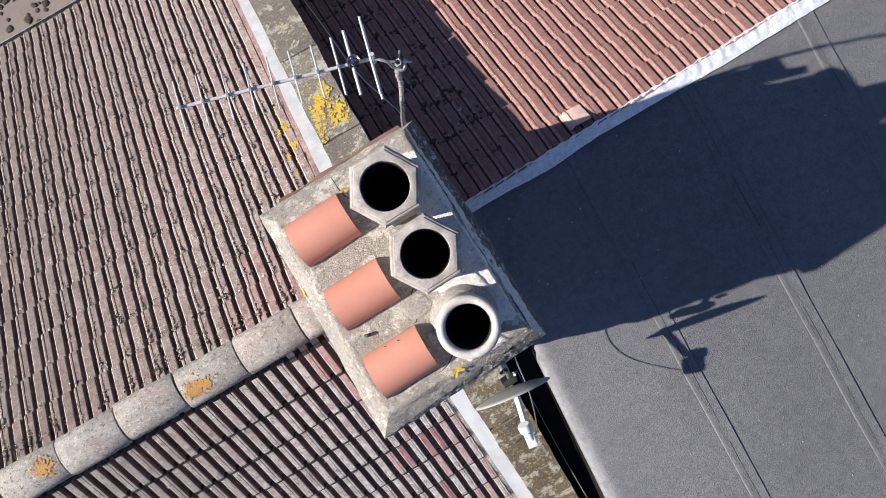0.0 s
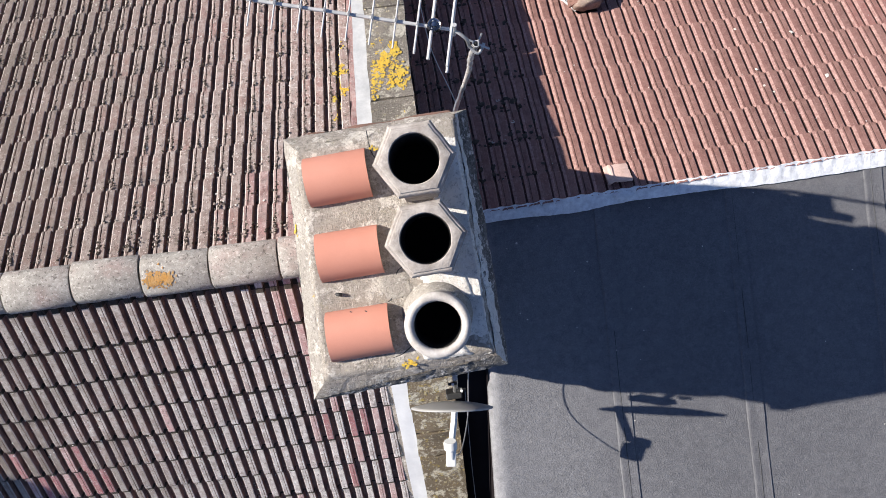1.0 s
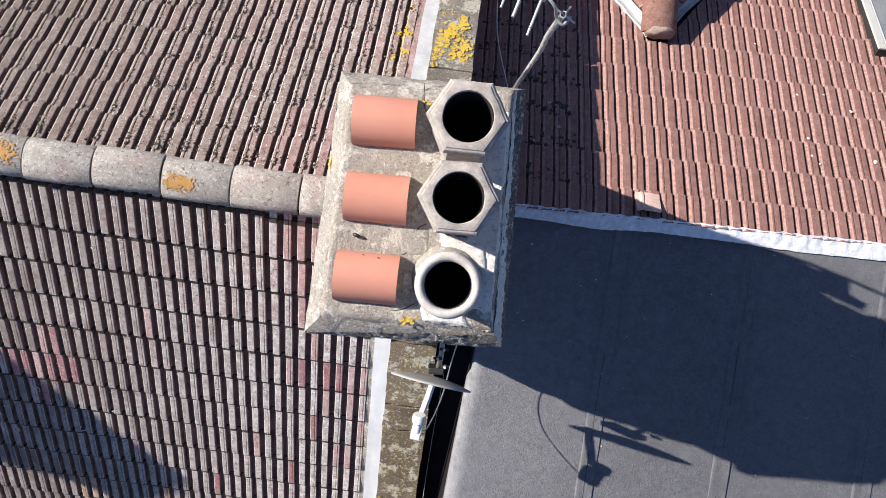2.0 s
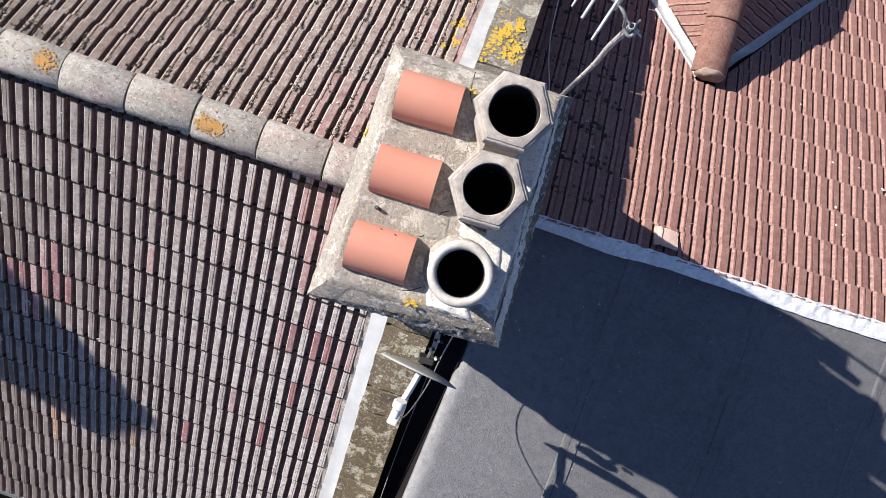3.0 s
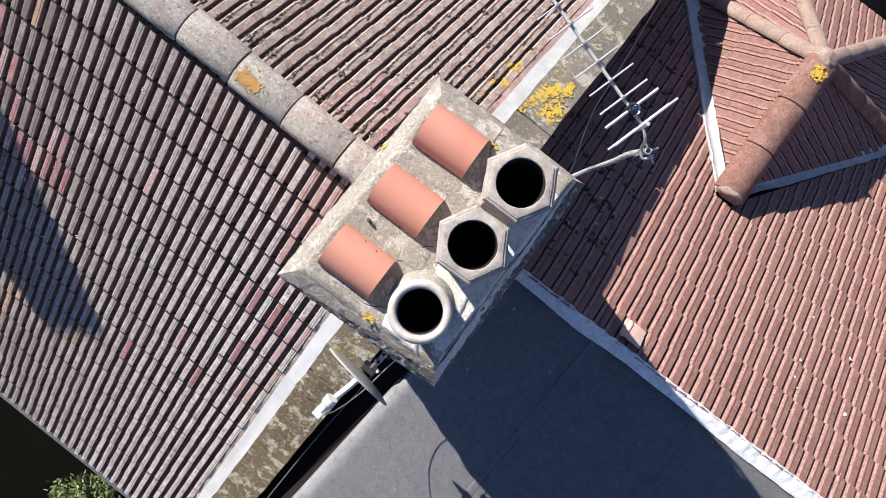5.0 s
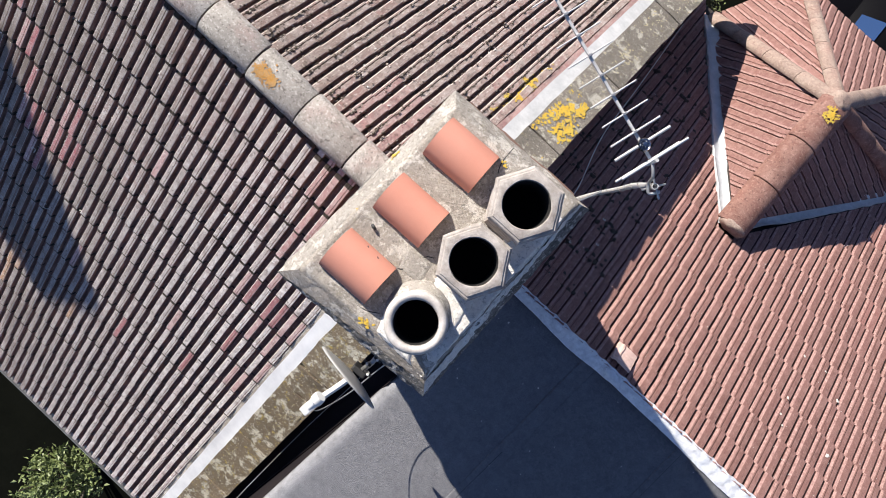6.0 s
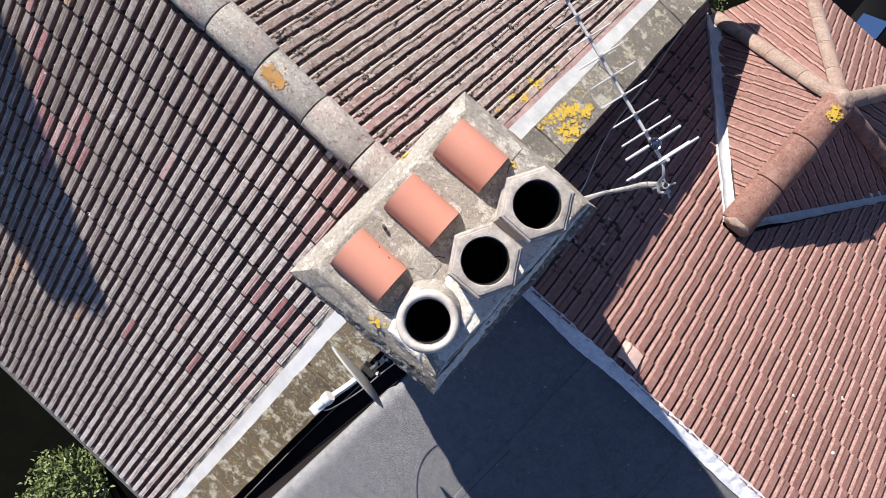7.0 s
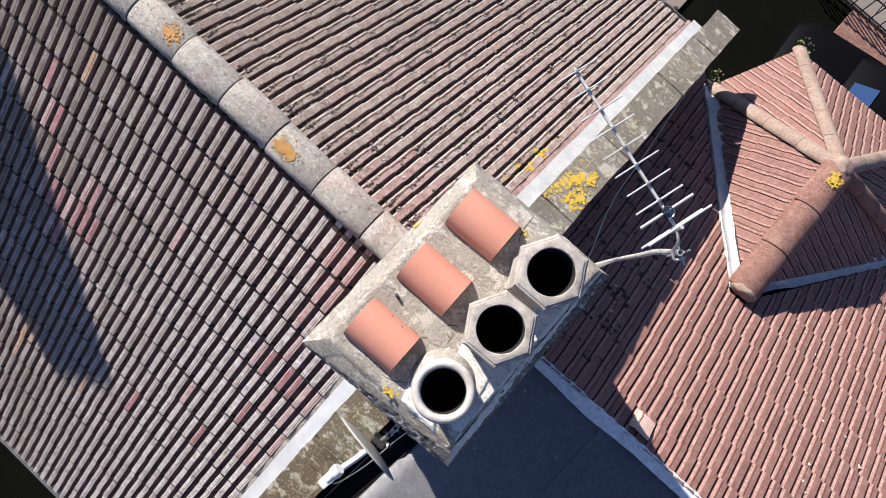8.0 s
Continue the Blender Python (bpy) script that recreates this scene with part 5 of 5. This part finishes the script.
lay_face(RING[3], APEX, TIP, APEX, TIP, 15)

# ---- small growth and dirt ----
def blob(at, up, size, rnd, flat=0.45, sides=7):
    """A small low lump on a surface."""
    a = up.orthogonal().normalized()
    b = up.cross(a)
    t = rnd.uniform(0, 6.28)
    verts, stretch = [], rnd.uniform(0.7, 1.35)
    for r, h in ((1.0, -0.15), (0.75, 0.7), (0.3, 1.0)):
        for i in range(sides):
            ang = t + 2 * math.pi * i / sides
            k = r * size * rnd.uniform(0.75, 1.25)
            verts.append(at + a * (k * math.cos(ang) * stretch) + b * (k * math.sin(ang)) + up * (h * size * flat))
    faces = []
    for j in range(2):
        for i in range(sides):
            q = (i + 1) % sides
            faces.append((j * sides + i, j * sides + q, (j + 1) * sides + q, (j + 1) * sides + i))
    faces.append(tuple(range(2 * sides, 3 * sides)))
    return verts, faces


def growth(name, spots, material_, label, category, flat=0.3, seed=2, clump=9, turned=True):
    """Many lumps as one patch of lichen, moss or dirt. spots: (place, up, spread x, spread y, count, size)."""
    rnd = random.Random(seed)
    pieces = []
    for place, up, sx, sy, count, size in spots:
        for _ in range(max(1, count // clump)):
            a, b = rnd.gauss(0, sx), rnd.gauss(0, sy)
            spread = size * rnd.uniform(0.8, 2.4)
            hollow = rnd.random() < 0.3
            for _ in range(clump):
                t, r = rnd.uniform(0, 6.28), spread * (rnd.uniform(0.75, 1.1) if hollow else rnd.random() ** 0.6)
                at = place(a + r * math.cos(t), b + r * math.sin(t))
                if at is not None:
                    pieces.append(blob(at, up, size * rnd.uniform(0.35, 1.15), rnd, flat))
    ob = tagged(part(name, join(pieces), material_), label, category, kind="stuff")
    return askew(ob) if turned else ob


OUT_N, OUT_S = slope_frame(1)[2], slope_frame(-1)[2]
UP = Vector((0, 0, 1))


def on_coping(cx, cy, side=1):
    def place(a, b):
        x, y = cx + a, cy + b
        if not -0.03 < x < 0.262:
            return None
        return Vector((x, side * y, cope_z(side, y) + 0.004))
    return place


def on_north(cx, cy):
    def place(a, b):
        x, y = cx + a, cy + b
        if x > -0.215:
            return None
        cell = ((-0.190 - x) / 0.0988) % 1
        return Vector((x, y, RIDGE - TAN * y)) + OUT_N * (0.040 if cell > 0.26 else 0.006)
    return place


def on_ridge(cx, cy):
    def place(a, b):
        y = cy + b
        if abs(y) > 0.11:
            return None
        return Vector((cx + a, y, 8.0 + (math.sqrt(RIDGE_R ** 2 - y * y) - RIDGE_R) * 0.62 + 0.001))
    return place


def flat_at(cx, cy, z):
    return lambda a, b: Vector((cx + a, cy + b, z))


growth("yellow_lichen", [(on_coping(0.10, 1.36), OUT_N, 0.032, 0.055, 620, 0.0068), (on_coping(0.15, 1.44), OUT_N, 0.03, 0.03, 380, 0.0066), (on_coping(0.05, 1.27), OUT_N, 0.03, 0.05, 240, 0.006), (on_coping(0.17, 1.20), OUT_N, 0.04, 0.055, 700, 0.0066), (on_coping(0.01, 1.20), OUT_N, 0.022, 0.06, 420, 0.006), (on_coping(0.22, 0.88), OUT_N, 0.02, 0.025, 16, 0.010), (on_coping(0.00, 1.02), OUT_N, 0.02, 0.05, 22, 0.009),
                         (on_north(-0.285, 1.33), OUT_N, 0.030, 0.055, 800, 0.0065), (on_north(-0.25, 1.24), OUT_N, 0.020, 0.05, 420, 0.006), (on_north(-0.32, 1.06), OUT_N, 0.014, 0.05, 300, 0.006), (on_north(-0.27, 1.55), OUT_N, 0.02, 0.06, 120, 0.006)],
       MAT_YELLOW, "bright yellow lichen on the coping and verge tiles", "lichen", flat=0.06, seed=4)
growth("straw_lichen", [(on_coping(0.12, 2.10), OUT_N, 0.045, 0.10, 420, 0.0042), (on_coping(0.10, 2.65), OUT_N, 0.05, 0.10, 260, 0.0042), (on_coping(0.15, 3.2), OUT_N, 0.05, 0.14, 240, 0.0045), (on_coping(0.05, 1.68), OUT_N, 0.05, 0.1, 140, 0.005), (on_coping(0.12, 1.25, -1), OUT_S, 0.06, 0.14, 420, 0.0048), (on_coping(0.16, 2.0, -1), OUT_S, 0.06, 0.16, 420, 0.0048), (on_coping(0.08, 2.9, -1), OUT_S, 0.06, 0.2, 380, 0.0048)],
       MAT_STRAW, "pale straw-coloured lichen crusts on the copings", "lichen", flat=0.04, seed=14)
growth("orange_lichen", [(on_ridge(-1.52, -0.035), UP, 0.036, 0.026, 1500, 0.0038), (on_ridge(-1.44, -0.045), UP, 0.020, 0.024, 700, 0.0036), (on_ridge(-2.64, 0.01), UP, 0.036, 0.032, 1400, 0.0038), (on_ridge(-4.1, 0.0), UP, 0.04, 0.03, 60, 0.011)],
       MAT_ORANGE, "orange lichen rosettes on the ridge tiles", "lichen", flat=0.03, seed=5)
growth("cap_lichen", [(flat_at(-0.340, 0.115, 9.215), Vector((-0.7, 0, 0.7)).normalized(), 0.010, 0.022, 110, 0.006), (flat_at(0.100, -0.575, 9.306), UP, 0.016, 0.012, 90, 0.0045), (flat_at(-0.293, -0.20, 9.292), UP, 0.012, 0.022, 30, 0.004), (flat_at(-0.315, -0.21, 9.25), UP, 0.008, 0.02, 16, 0.004), (flat_at(0.075, 0.43, 9.31), UP, 0.012, 0.012, 36, 0.004)],
       MAT_YELLOW, "yellow lichen spots on the cement cap", "lichen", flat=0.12, seed=6, turned=False)


def on_bay_ridge(a, b):
    return Vector((1.905 + a, 3.20 + b, 6.225 - 1.4 * a * a))


growth("hip_lichen", [(on_bay_ridge, UP, 0.034, 0.032, 700, 0.0058)], MAT_YELLOW, "yellow lichen near the hip apex", "lichen", flat=0.05, seed=7, turned=False)

def ring(at, out, r, start, sweep, thick=0.0032):
    """A round crust of lichen that has died away in its middle, open on one side."""
    u = Vector((1, 0, 0))
    v = out.cross(u).normalized()
    steps = [start + sweep * i / 11 for i in range(12)]
    return tube([at + (u * math.cos(a) + v * math.sin(a)) * r * (1 + 0.16 * math.sin(3 * a + start)) for a in steps], thick, 5)


# moss and crumbled mortar lodged in the channels of the north slope
rnd = random.Random(21)
heaps = {0: [], 1: []}
for _ in range(38000):
    k = rnd.randrange(0, 46)
    y = rnd.uniform(0.15, 4.1)
    if rnd.random() < 0.10:
        y = 0.15 + abs(rnd.gauss(0, 0.10))
    patch = noise.noise(Vector((k * 0.14, y * 1.1, 3.3)))
    if patch < rnd.uniform(-0.65, 0.12):
        continue
    where = rnd.random()
    if where < 0.40:
        k, off, up = k | 1, rnd.gauss(0.0705, 0.0055), 0.039
        size = 0.0032 + 0.0080 * rnd.random() ** 1.8
    elif where < 0.72:
        off, up = rnd.uniform(0.002, 0.026), 0.002
        size = 0.0045 + 0.0130 * rnd.random() ** 2.2
    elif where < 0.93:
        off, up = rnd.choice((0.029, 0.033, 0.096)) + rnd.gauss(0, 0.004), 0.038
        size = 0.0035 + 0.0075 * rnd.random() ** 2.4
    else:
        off, up = rnd.uniform(0.03, 0.095), 0.040
        size = 0.0025 + 0.0050 * rnd.random() ** 2.4
    x = -0.190 - 0.0988 * k - off
    heaps[1 if rnd.random() < 0.36 else 0].append(blob(Vector((x, y, RIDGE - TAN * y)) + OUT_N * up, OUT_N, size, rnd, 0.6, 6))
askew(tagged(part("moss", join(heaps[0]), MAT_MOSS_LAP), "dark moss clumps lodged between the roof tiles", "moss", kind="stuff"))
askew(tagged(part("mortar_crumbs", join(heaps[1]), MAT_CRUMB), "pale brown crumbs of mortar and lichen on the mossy tiles", "crumbs", kind="stuff"))
pieces = []
for _ in range(7500):
    x, y = rnd.uniform(-4.5, -0.25), rnd.uniform(0.2, 4.0)
    side = 1 if rnd.random() < 0.55 else -1
    out = OUT_N if side > 0 else OUT_S
    cell = (-0.190 - x) / 0.0988 % 1 if side > 0 else (x + 0.206) / 0.0967 % 1
    pieces.append(blob(Vector((x, side * y, RIDGE - TAN * y)) + out * ((0.036 if cell > 0.26 else 0.002) if side > 0 else (0.036 if cell > 0.38 else 0.0)), out, 0.0022 + 0.0065 * rnd.random() ** 2.5, rnd, 0.25, 6))
for x, y, r in ((-2.911, 1.796, 0.022), (-2.612, 2.147, 0.026), (-3.212, 2.249, 0.024), (-2.30, 1.92, 0.012)):
    pieces.append(ring(Vector((x, -y, RIDGE - TAN * y)) + OUT_S * 0.044, OUT_S, r, 9 * x, 4.9, 0.004))
askew(tagged(part("pale_lichen", join(pieces), MAT_PALE), "small pale lichen flecks on the grey tiles", "lichen", kind="stuff"))
# droppings and flecks on the red slope, grit on the felt
OUT_B = slope_frame(1, RIDGE_B, PITCH_B)[2]
pieces = []
for x, y, r in ((3.126, 1.381, 0.018), (3.357, 1.41, 0.019), (3.13, 0.964, 0.016), (3.565, 1.27, 0.019), (3.122, 0.806, 0.015), (3.174, 0.739, 0.013), (3.643, 0.811, 0.020), (2.85, 1.888, 0.012), (1.9, 1.2, 0.010)):
    pieces.append(blob(Vector((x, y, RIDGE_B - TAN_B * y)) + OUT_B * 0.042, OUT_B, r * 0.9, rnd, 0.3, 8))
for _ in range(500):
    x, y = rnd.uniform(0.4, 5.4), rnd.uniform(0.3, 3.6)
    pieces.append(blob(Vector((x, y, RIDGE_B - TAN_B * y)) + OUT_B * 0.038, OUT_B, rnd.uniform(0.002, 0.005), rnd, 0.25, 6))
for x, y, r in ((0.978, 1.043, 0.012), (0.979, 0.855, 0.016), (1.058, 0.825, 0.012), (0.946, 0.917, 0.007), (1.293, 1.435, 0.012), (0.866, 0.674, 0.010)):
    pieces.append(ring(Vector((x, y, RIDGE_B - TAN_B * y)) + OUT_B * 0.044, OUT_B, r, 9 * x, 4.4))
tagged(part("droppings", join(pieces), MAT_PALE), "white bird droppings and lichen rings on the red tiles", "droppings", kind="stuff")
pieces = []
for x, y in ((0.899, -0.127), (1.41, -0.348), (1.499, -0.765), (1.529, -1.049), (2.493, -1.097), (0.893, -0.714)):
    pieces.append(blob(Vector((x, y, FLAT + 0.004)), UP, 0.007, rnd, 0.5, 6))
for _ in range(60):
    pieces.append(blob(Vector((rnd.uniform(0.7, 4.2), rnd.uniform(-3.5, 0.0), FLAT + 0.003)), UP, rnd.uniform(0.002, 0.0045), rnd, 0.5, 6))
tagged(part("grit", join(pieces), MAT_PALE), "pale grit lying on the grey felt", "grit", kind="stuff")
# moss clumps, packed more densely to deepen the shade beside the parapet
pieces = []
for _ in range(2200):
    x, y = 0.30 + 0.95 * rnd.random() ** 1.3, rnd.uniform(0.3, 3.6)
    pieces.append(blob(Vector((x, y, RIDGE_B - TAN_B * y)) + OUT_B * 0.026, OUT_B, 0.006 + 0.022 * rnd.random() ** 2, rnd, 0.5, 7))
for _ in range(150):
    x, k = rnd.uniform(1.2, 5.6), rnd.randrange(1, 8)
    y = 0.345 + 0.2875 * k + rnd.uniform(0.0, 0.06)
    pieces.append(blob(Vector((x, y, RIDGE_B - TAN_B * y)) + OUT_B * 0.016, OUT_B, 0.005 + 0.012 * rnd.random() ** 3, rnd, 0.7, 6))
tagged(part("moss", join(pieces), MAT_MOSS_LAP), "dark moss clumps on the red tiles beside the parapet", "moss", kind="stuff")
pieces = []
for x, y, z, k in ((1.09, 4.93, 4.72, 22), (0.52, 3.98, 4.70, 30)):
    for _ in range(k):
        d = Vector((rnd.gauss(0, 0.05), rnd.gauss(0, 0.05), rnd.uniform(0, 0.08)))
        pieces.append(blob(Vector((x, y, z)) + d, Vector((rnd.gauss(0, 1), rnd.gauss(0, 1), 1)).normalized(), rnd.uniform(0.008, 0.02), rnd, 0.3, 6))
tagged(part("weeds", join(pieces), MAT_LEAF), "small weeds growing at the bay eaves", "plant", kind="stuff")

# the slipped tile and its bedding on the flashing


u, v, w = slope_frame(1, RIDGE_B, PITCH_B)
bm = bmesh.new()
plate = []
for i in range(15):
    a = i / 14
    row = []
    for j in range(13):
        b = j / 12
        edge = 0.006 * noise.noise(Vector((a * 5, b * 5, 2)))
        h = 0.010 * math.sin(a * math.pi) + (0.010 if 0.68 < a < 0.8 else 0.0) + 0.022 * b
        row.append(bm.verts.new((0.185 * a + edge, 0.175 * b + edge, h)))
    plate.append(row)
for i in range(14):
    for j in range(12):
        bm.faces.new((plate[i][j], plate[i + 1][j], plate[i + 1][j + 1], plate[i][j + 1]))
ext = bmesh.ops.extrude_face_region(bm, geom=bm.faces[:])
for e in ext["geom"]:
    if isinstance(e, bmesh.types.BMVert):
        e.co.z -= 0.022
o = part("slipped_tile", bm, MAT_SLIPPED)
o.matrix_basis = axes_matrix(u, v, w, Vector((1.832, 0.322, RIDGE_B - TAN_B * 0.322)) + w * 0.050)
tagged(o, "broken pinkish tile piece slipped onto the flashing", "tile")
bm = bmesh.new()
bmesh.ops.create_icosphere(bm, subdivisions=3, radius=1)
for vert in bm.verts:
    vert.co = Vector((vert.co.x * 0.085, vert.co.y * 0.035, vert.co.z * 0.022))
rough(bm, 0.010, 18, 2)
o = smooth(part("mortar_lump", bm, MAT_LEAD_GREY), 60)
o.location = (1.755, 0.115, FLAT + 0.045)
tagged(o, "lump of pale bedding on the lead flashing", "mortar")

# ---- gutters ----
def gutter(name, x0, x1, y, z, label):
    verts, faces = [], []
    n = 10
    for x in (x0, x1):
        for r in (0.055, 0.050):
            for i in range(n + 1):
                a = math.pi * (1 + i / n)
                verts.append((x, y + r * math.cos(a), z + r * math.sin(a)))
    q = n + 1
    for i in range(n):
        faces += [(i, i + 1, 2 * q + i + 1, 2 * q + i), (q + i, 3 * q + i, 3 * q + i + 1, q + i + 1), (i, q + i, q + i + 1, i + 1), (2 * q + i, 2 * q + i + 1, 3 * q + i + 1, 3 * q + i)]
    for i in (0, n):
        faces.append((i, 2 * q + i, 3 * q + i, q + i))
    return askew(tagged(smooth(part(name, (verts, faces), MAT_STEEL), 40), label, "gutter", kind="structure"))


gutter("gutter_south", -12.0, -0.10, -4.235, RIDGE - TAN * 4.20 - 0.03, "grey half-round gutter along the eaves")
gutter("gutter_north", -12.0, -0.10, 4.11, RIDGE - TAN * 4.08 - 0.05, "grey half-round gutter along the eaves")

# ---- garden and street behind ----
bm = prism([Vector(p) for p in ((-9.0, 4.6, 0.06), (-0.45, 4.6, 0.06), (-0.45, 12.0, 0.06), (-9.0, 12.0, 0.06))], 0.08)
tagged(part("pavement_patio", bm, MAT_PAVING), "pinkish paved yard scattered with dark leaves", "paving", kind="structure")
rnd = random.Random(31)
pieces = []
for _ in range(1500):
    x, y = rnd.uniform(-6.5, -0.5), 5.0 + 5.0 * rnd.random() ** 1.5
    if noise.noise(Vector((x * 0.9, y * 0.9, 1.0))) < rnd.uniform(-0.5, 0.3):
        continue
    pieces.append(blob(Vector((x, y, 0.065)), UP, rnd.uniform(0.02, 0.075), rnd, 0.35, 7))
tagged(part("fallen_leaves", join(pieces), MAT_MOSS_LAP), "dark fallen leaves and moss on the yard", "leaves", kind="stuff")
bm = prism([Vector(p) for p in ((0.4, 8.98, 0.12), (8.0, 8.75, 0.12), (8.0, 9.65, 0.12), (0.4, 9.88, 0.12))], 0.15, bevel=0.01)
pave = tagged(part("pavement", bm, MAT_CAP_DARK), "pale flagged pavement strip behind the houses", "pavement", kind="structure")
for i in range(12):
    o = part("flagstone", prism([Vector(p) for p in ((0, 0, 0), (0.58, -0.018, 0), (0.58, 0.84, 0), (0, 0.86, 0))], 0.02, bevel=0.006), MAT_PAVING, pave)
    o.location = (0.45 + 0.60 * i, 9.00 - 0.0183 * i, 0.136)
fence = thing("railing", "thin dark metal railing along the pavement edge", "railing")
for i in range(26):
    x = 0.6 + 0.2 * i
    part("post", tube([(x, 8.92 - 0.03 * (x - 0.4), 0.1), (x, 8.92 - 0.03 * (x - 0.4), 0.75)], 0.012, 6), MAT_BLACK, fence)
for z in (0.25, 0.7):
    part("rail", tube([(0.5, 8.92, z), (6.0, 8.76, z)], 0.014, 6), MAT_BLACK, fence)
bm = prism([Vector(p) for p in ((1.9, 8.25, 0.10), (5.0, 8.15, 0.10), (5.0, 8.8, 0.10), (1.9, 8.88, 0.10))], 0.1)
tagged(part("pavement_brick", bm, MAT_RIDGE_RED), "strip of red-brown brick paving in shade", "paving", kind="structure")

car = thing("car", "dark parked car with a curved glass windscreen", "car", pose(2.25, 7.05, 0.0, 0, 0, 4))
def loft(sections):
    """A skin through closed outlines of equal count, capped at both ends."""
    verts, faces = [], []
    n = len(sections[0])
    for s in sections:
        verts += s
    for j in range(len(sections) - 1):
        for i in range(n):
            q = (i + 1) % n
            faces.append((j * n + i, j * n + q, (j + 1) * n + q, (j + 1) * n + i))
    faces.append(tuple(range(n))[::-1])
    faces.append(tuple(range((len(sections) - 1) * n, len(sections) * n)))
    return verts, faces


def car_section(x, half, z0, z1, r=0.16):
    pts = []
    for cx, cz, a0 in ((half - r, z1 - r, 0), (-half + r, z1 - r, 90), (-half + r, z0 + r, 180), (half - r, z0 + r, 270)):
        for k in range(4):
            a = radians(a0 + 30 * k)
            pts.append((x, cx + r * math.cos(a), cz + r * math.sin(a)))
    return pts


smooth(part("body", loft([car_section(-0.95, 0.72, 0.35, 0.78), car_section(-0.7, 0.82, 0.28, 0.92), car_section(0.5, 0.86, 0.25, 0.98), car_section(2.4, 0.86, 0.25, 1.0), car_section(3.0, 0.80, 0.3, 0.92), car_section(3.15, 0.7, 0.4, 0.75)]), MAT_PAINT, car), 40)
smooth(part("cabin", loft([car_section(0.2, 0.70, 0.80, 1.02, 0.1), car_section(0.75, 0.62, 0.85, 1.40, 0.1), car_section(2.1, 0.62, 0.85, 1.42, 0.1), car_section(2.75, 0.68, 0.80, 1.02, 0.1)]), MAT_PAINT, car), 40)
glass, _, gb = material("windscreen_glass", 0.06)
# Blue base paints in the sky that the glass reflects.
gb.inputs["Base Color"].default_value = (0.018, 0.045, 0.12, 1)
gb.inputs["IOR"].default_value = 1.5
gp = [Vector((0.30, -0.22, 1.11)), Vector((0.30, 0.16, 1.11)), Vector((0.64, 0.14, 1.36)), Vector((0.64, -0.20, 1.36))]
part("windscreen", prism(gp, 0.012, Vector((-0.6, 0, 0.8))), glass, car, "windscreen glass with sky reflection painted blue")
for x in (-0.1, 2.2):
    for y in (-0.84, 0.84):
        verts, faces = lathe([(0.001, -0.08), (0.28, -0.09), (0.31, -0.05), (0.31, 0.05), (0.28, 0.09), (0.001, 0.08)], 24)
        w_ = smooth(part("wheel", (verts, faces), MAT_BLACK, car), 40)
        w_.matrix_basis = pose(x, y, 0.31, 90, 0, 0)

# ---- bush below the eaves ----
bush = thing("bush", "sunlit leafy green bush below the eaves", "bush", pose(-1.80, -6.78, 0))
rnd = random.Random(12)
stems = []
for _ in range(14):
    a, r = rnd.uniform(0, 6.28), rnd.uniform(0.2, 0.6)
    stems.append(tube(glide([(0.05 * math.cos(a), 0.05 * math.sin(a), 0), (0.4 * r * math.cos(a), 0.4 * r * math.sin(a), 0.8), (r * math.cos(a), r * math.sin(a), rnd.uniform(1.3, 1.75))], 4), 0.012, 5))
part("stem", join(stems), MAT_BARK, bush)
verts, faces = [], []
for _ in range(2600):
    a, e = rnd.uniform(0, 6.28), math.asin(rnd.uniform(-0.15, 1))
    lump = 0.58 + 0.30 * noise.noise(Vector((math.cos(a) * 1.8, math.sin(a) * 1.8, e * 2)))
    r = lump * rnd.uniform(0.55, 1.05)
    c = Vector((r * math.cos(a) * math.cos(e), r * math.sin(a) * math.cos(e), 1.05 + 0.75 * r * math.sin(e)))
    d = Vector((rnd.gauss(0, 1), rnd.gauss(0, 1), rnd.gauss(0.4, 0.6))).normalized()
    s = d.cross(Vector((rnd.gauss(0, 1), rnd.gauss(0, 1), rnd.gauss(0, 1)))).normalized()
    nrm = d.cross(s)
    L, W_ = rnd.uniform(0.05, 0.10), rnd.uniform(0.016, 0.03)
    n = len(verts)
    verts += [c, c + d * L * 0.5 + s * W_ + nrm * 0.008, c + d * L - nrm * 0.01, c + d * L * 0.5 - s * W_ + nrm * 0.008]
    faces += [(n, n + 1, n + 2), (n, n + 2, n + 3)]
tagged(part("foliage", (verts, faces), MAT_LEAF, bush), kind="stuff")
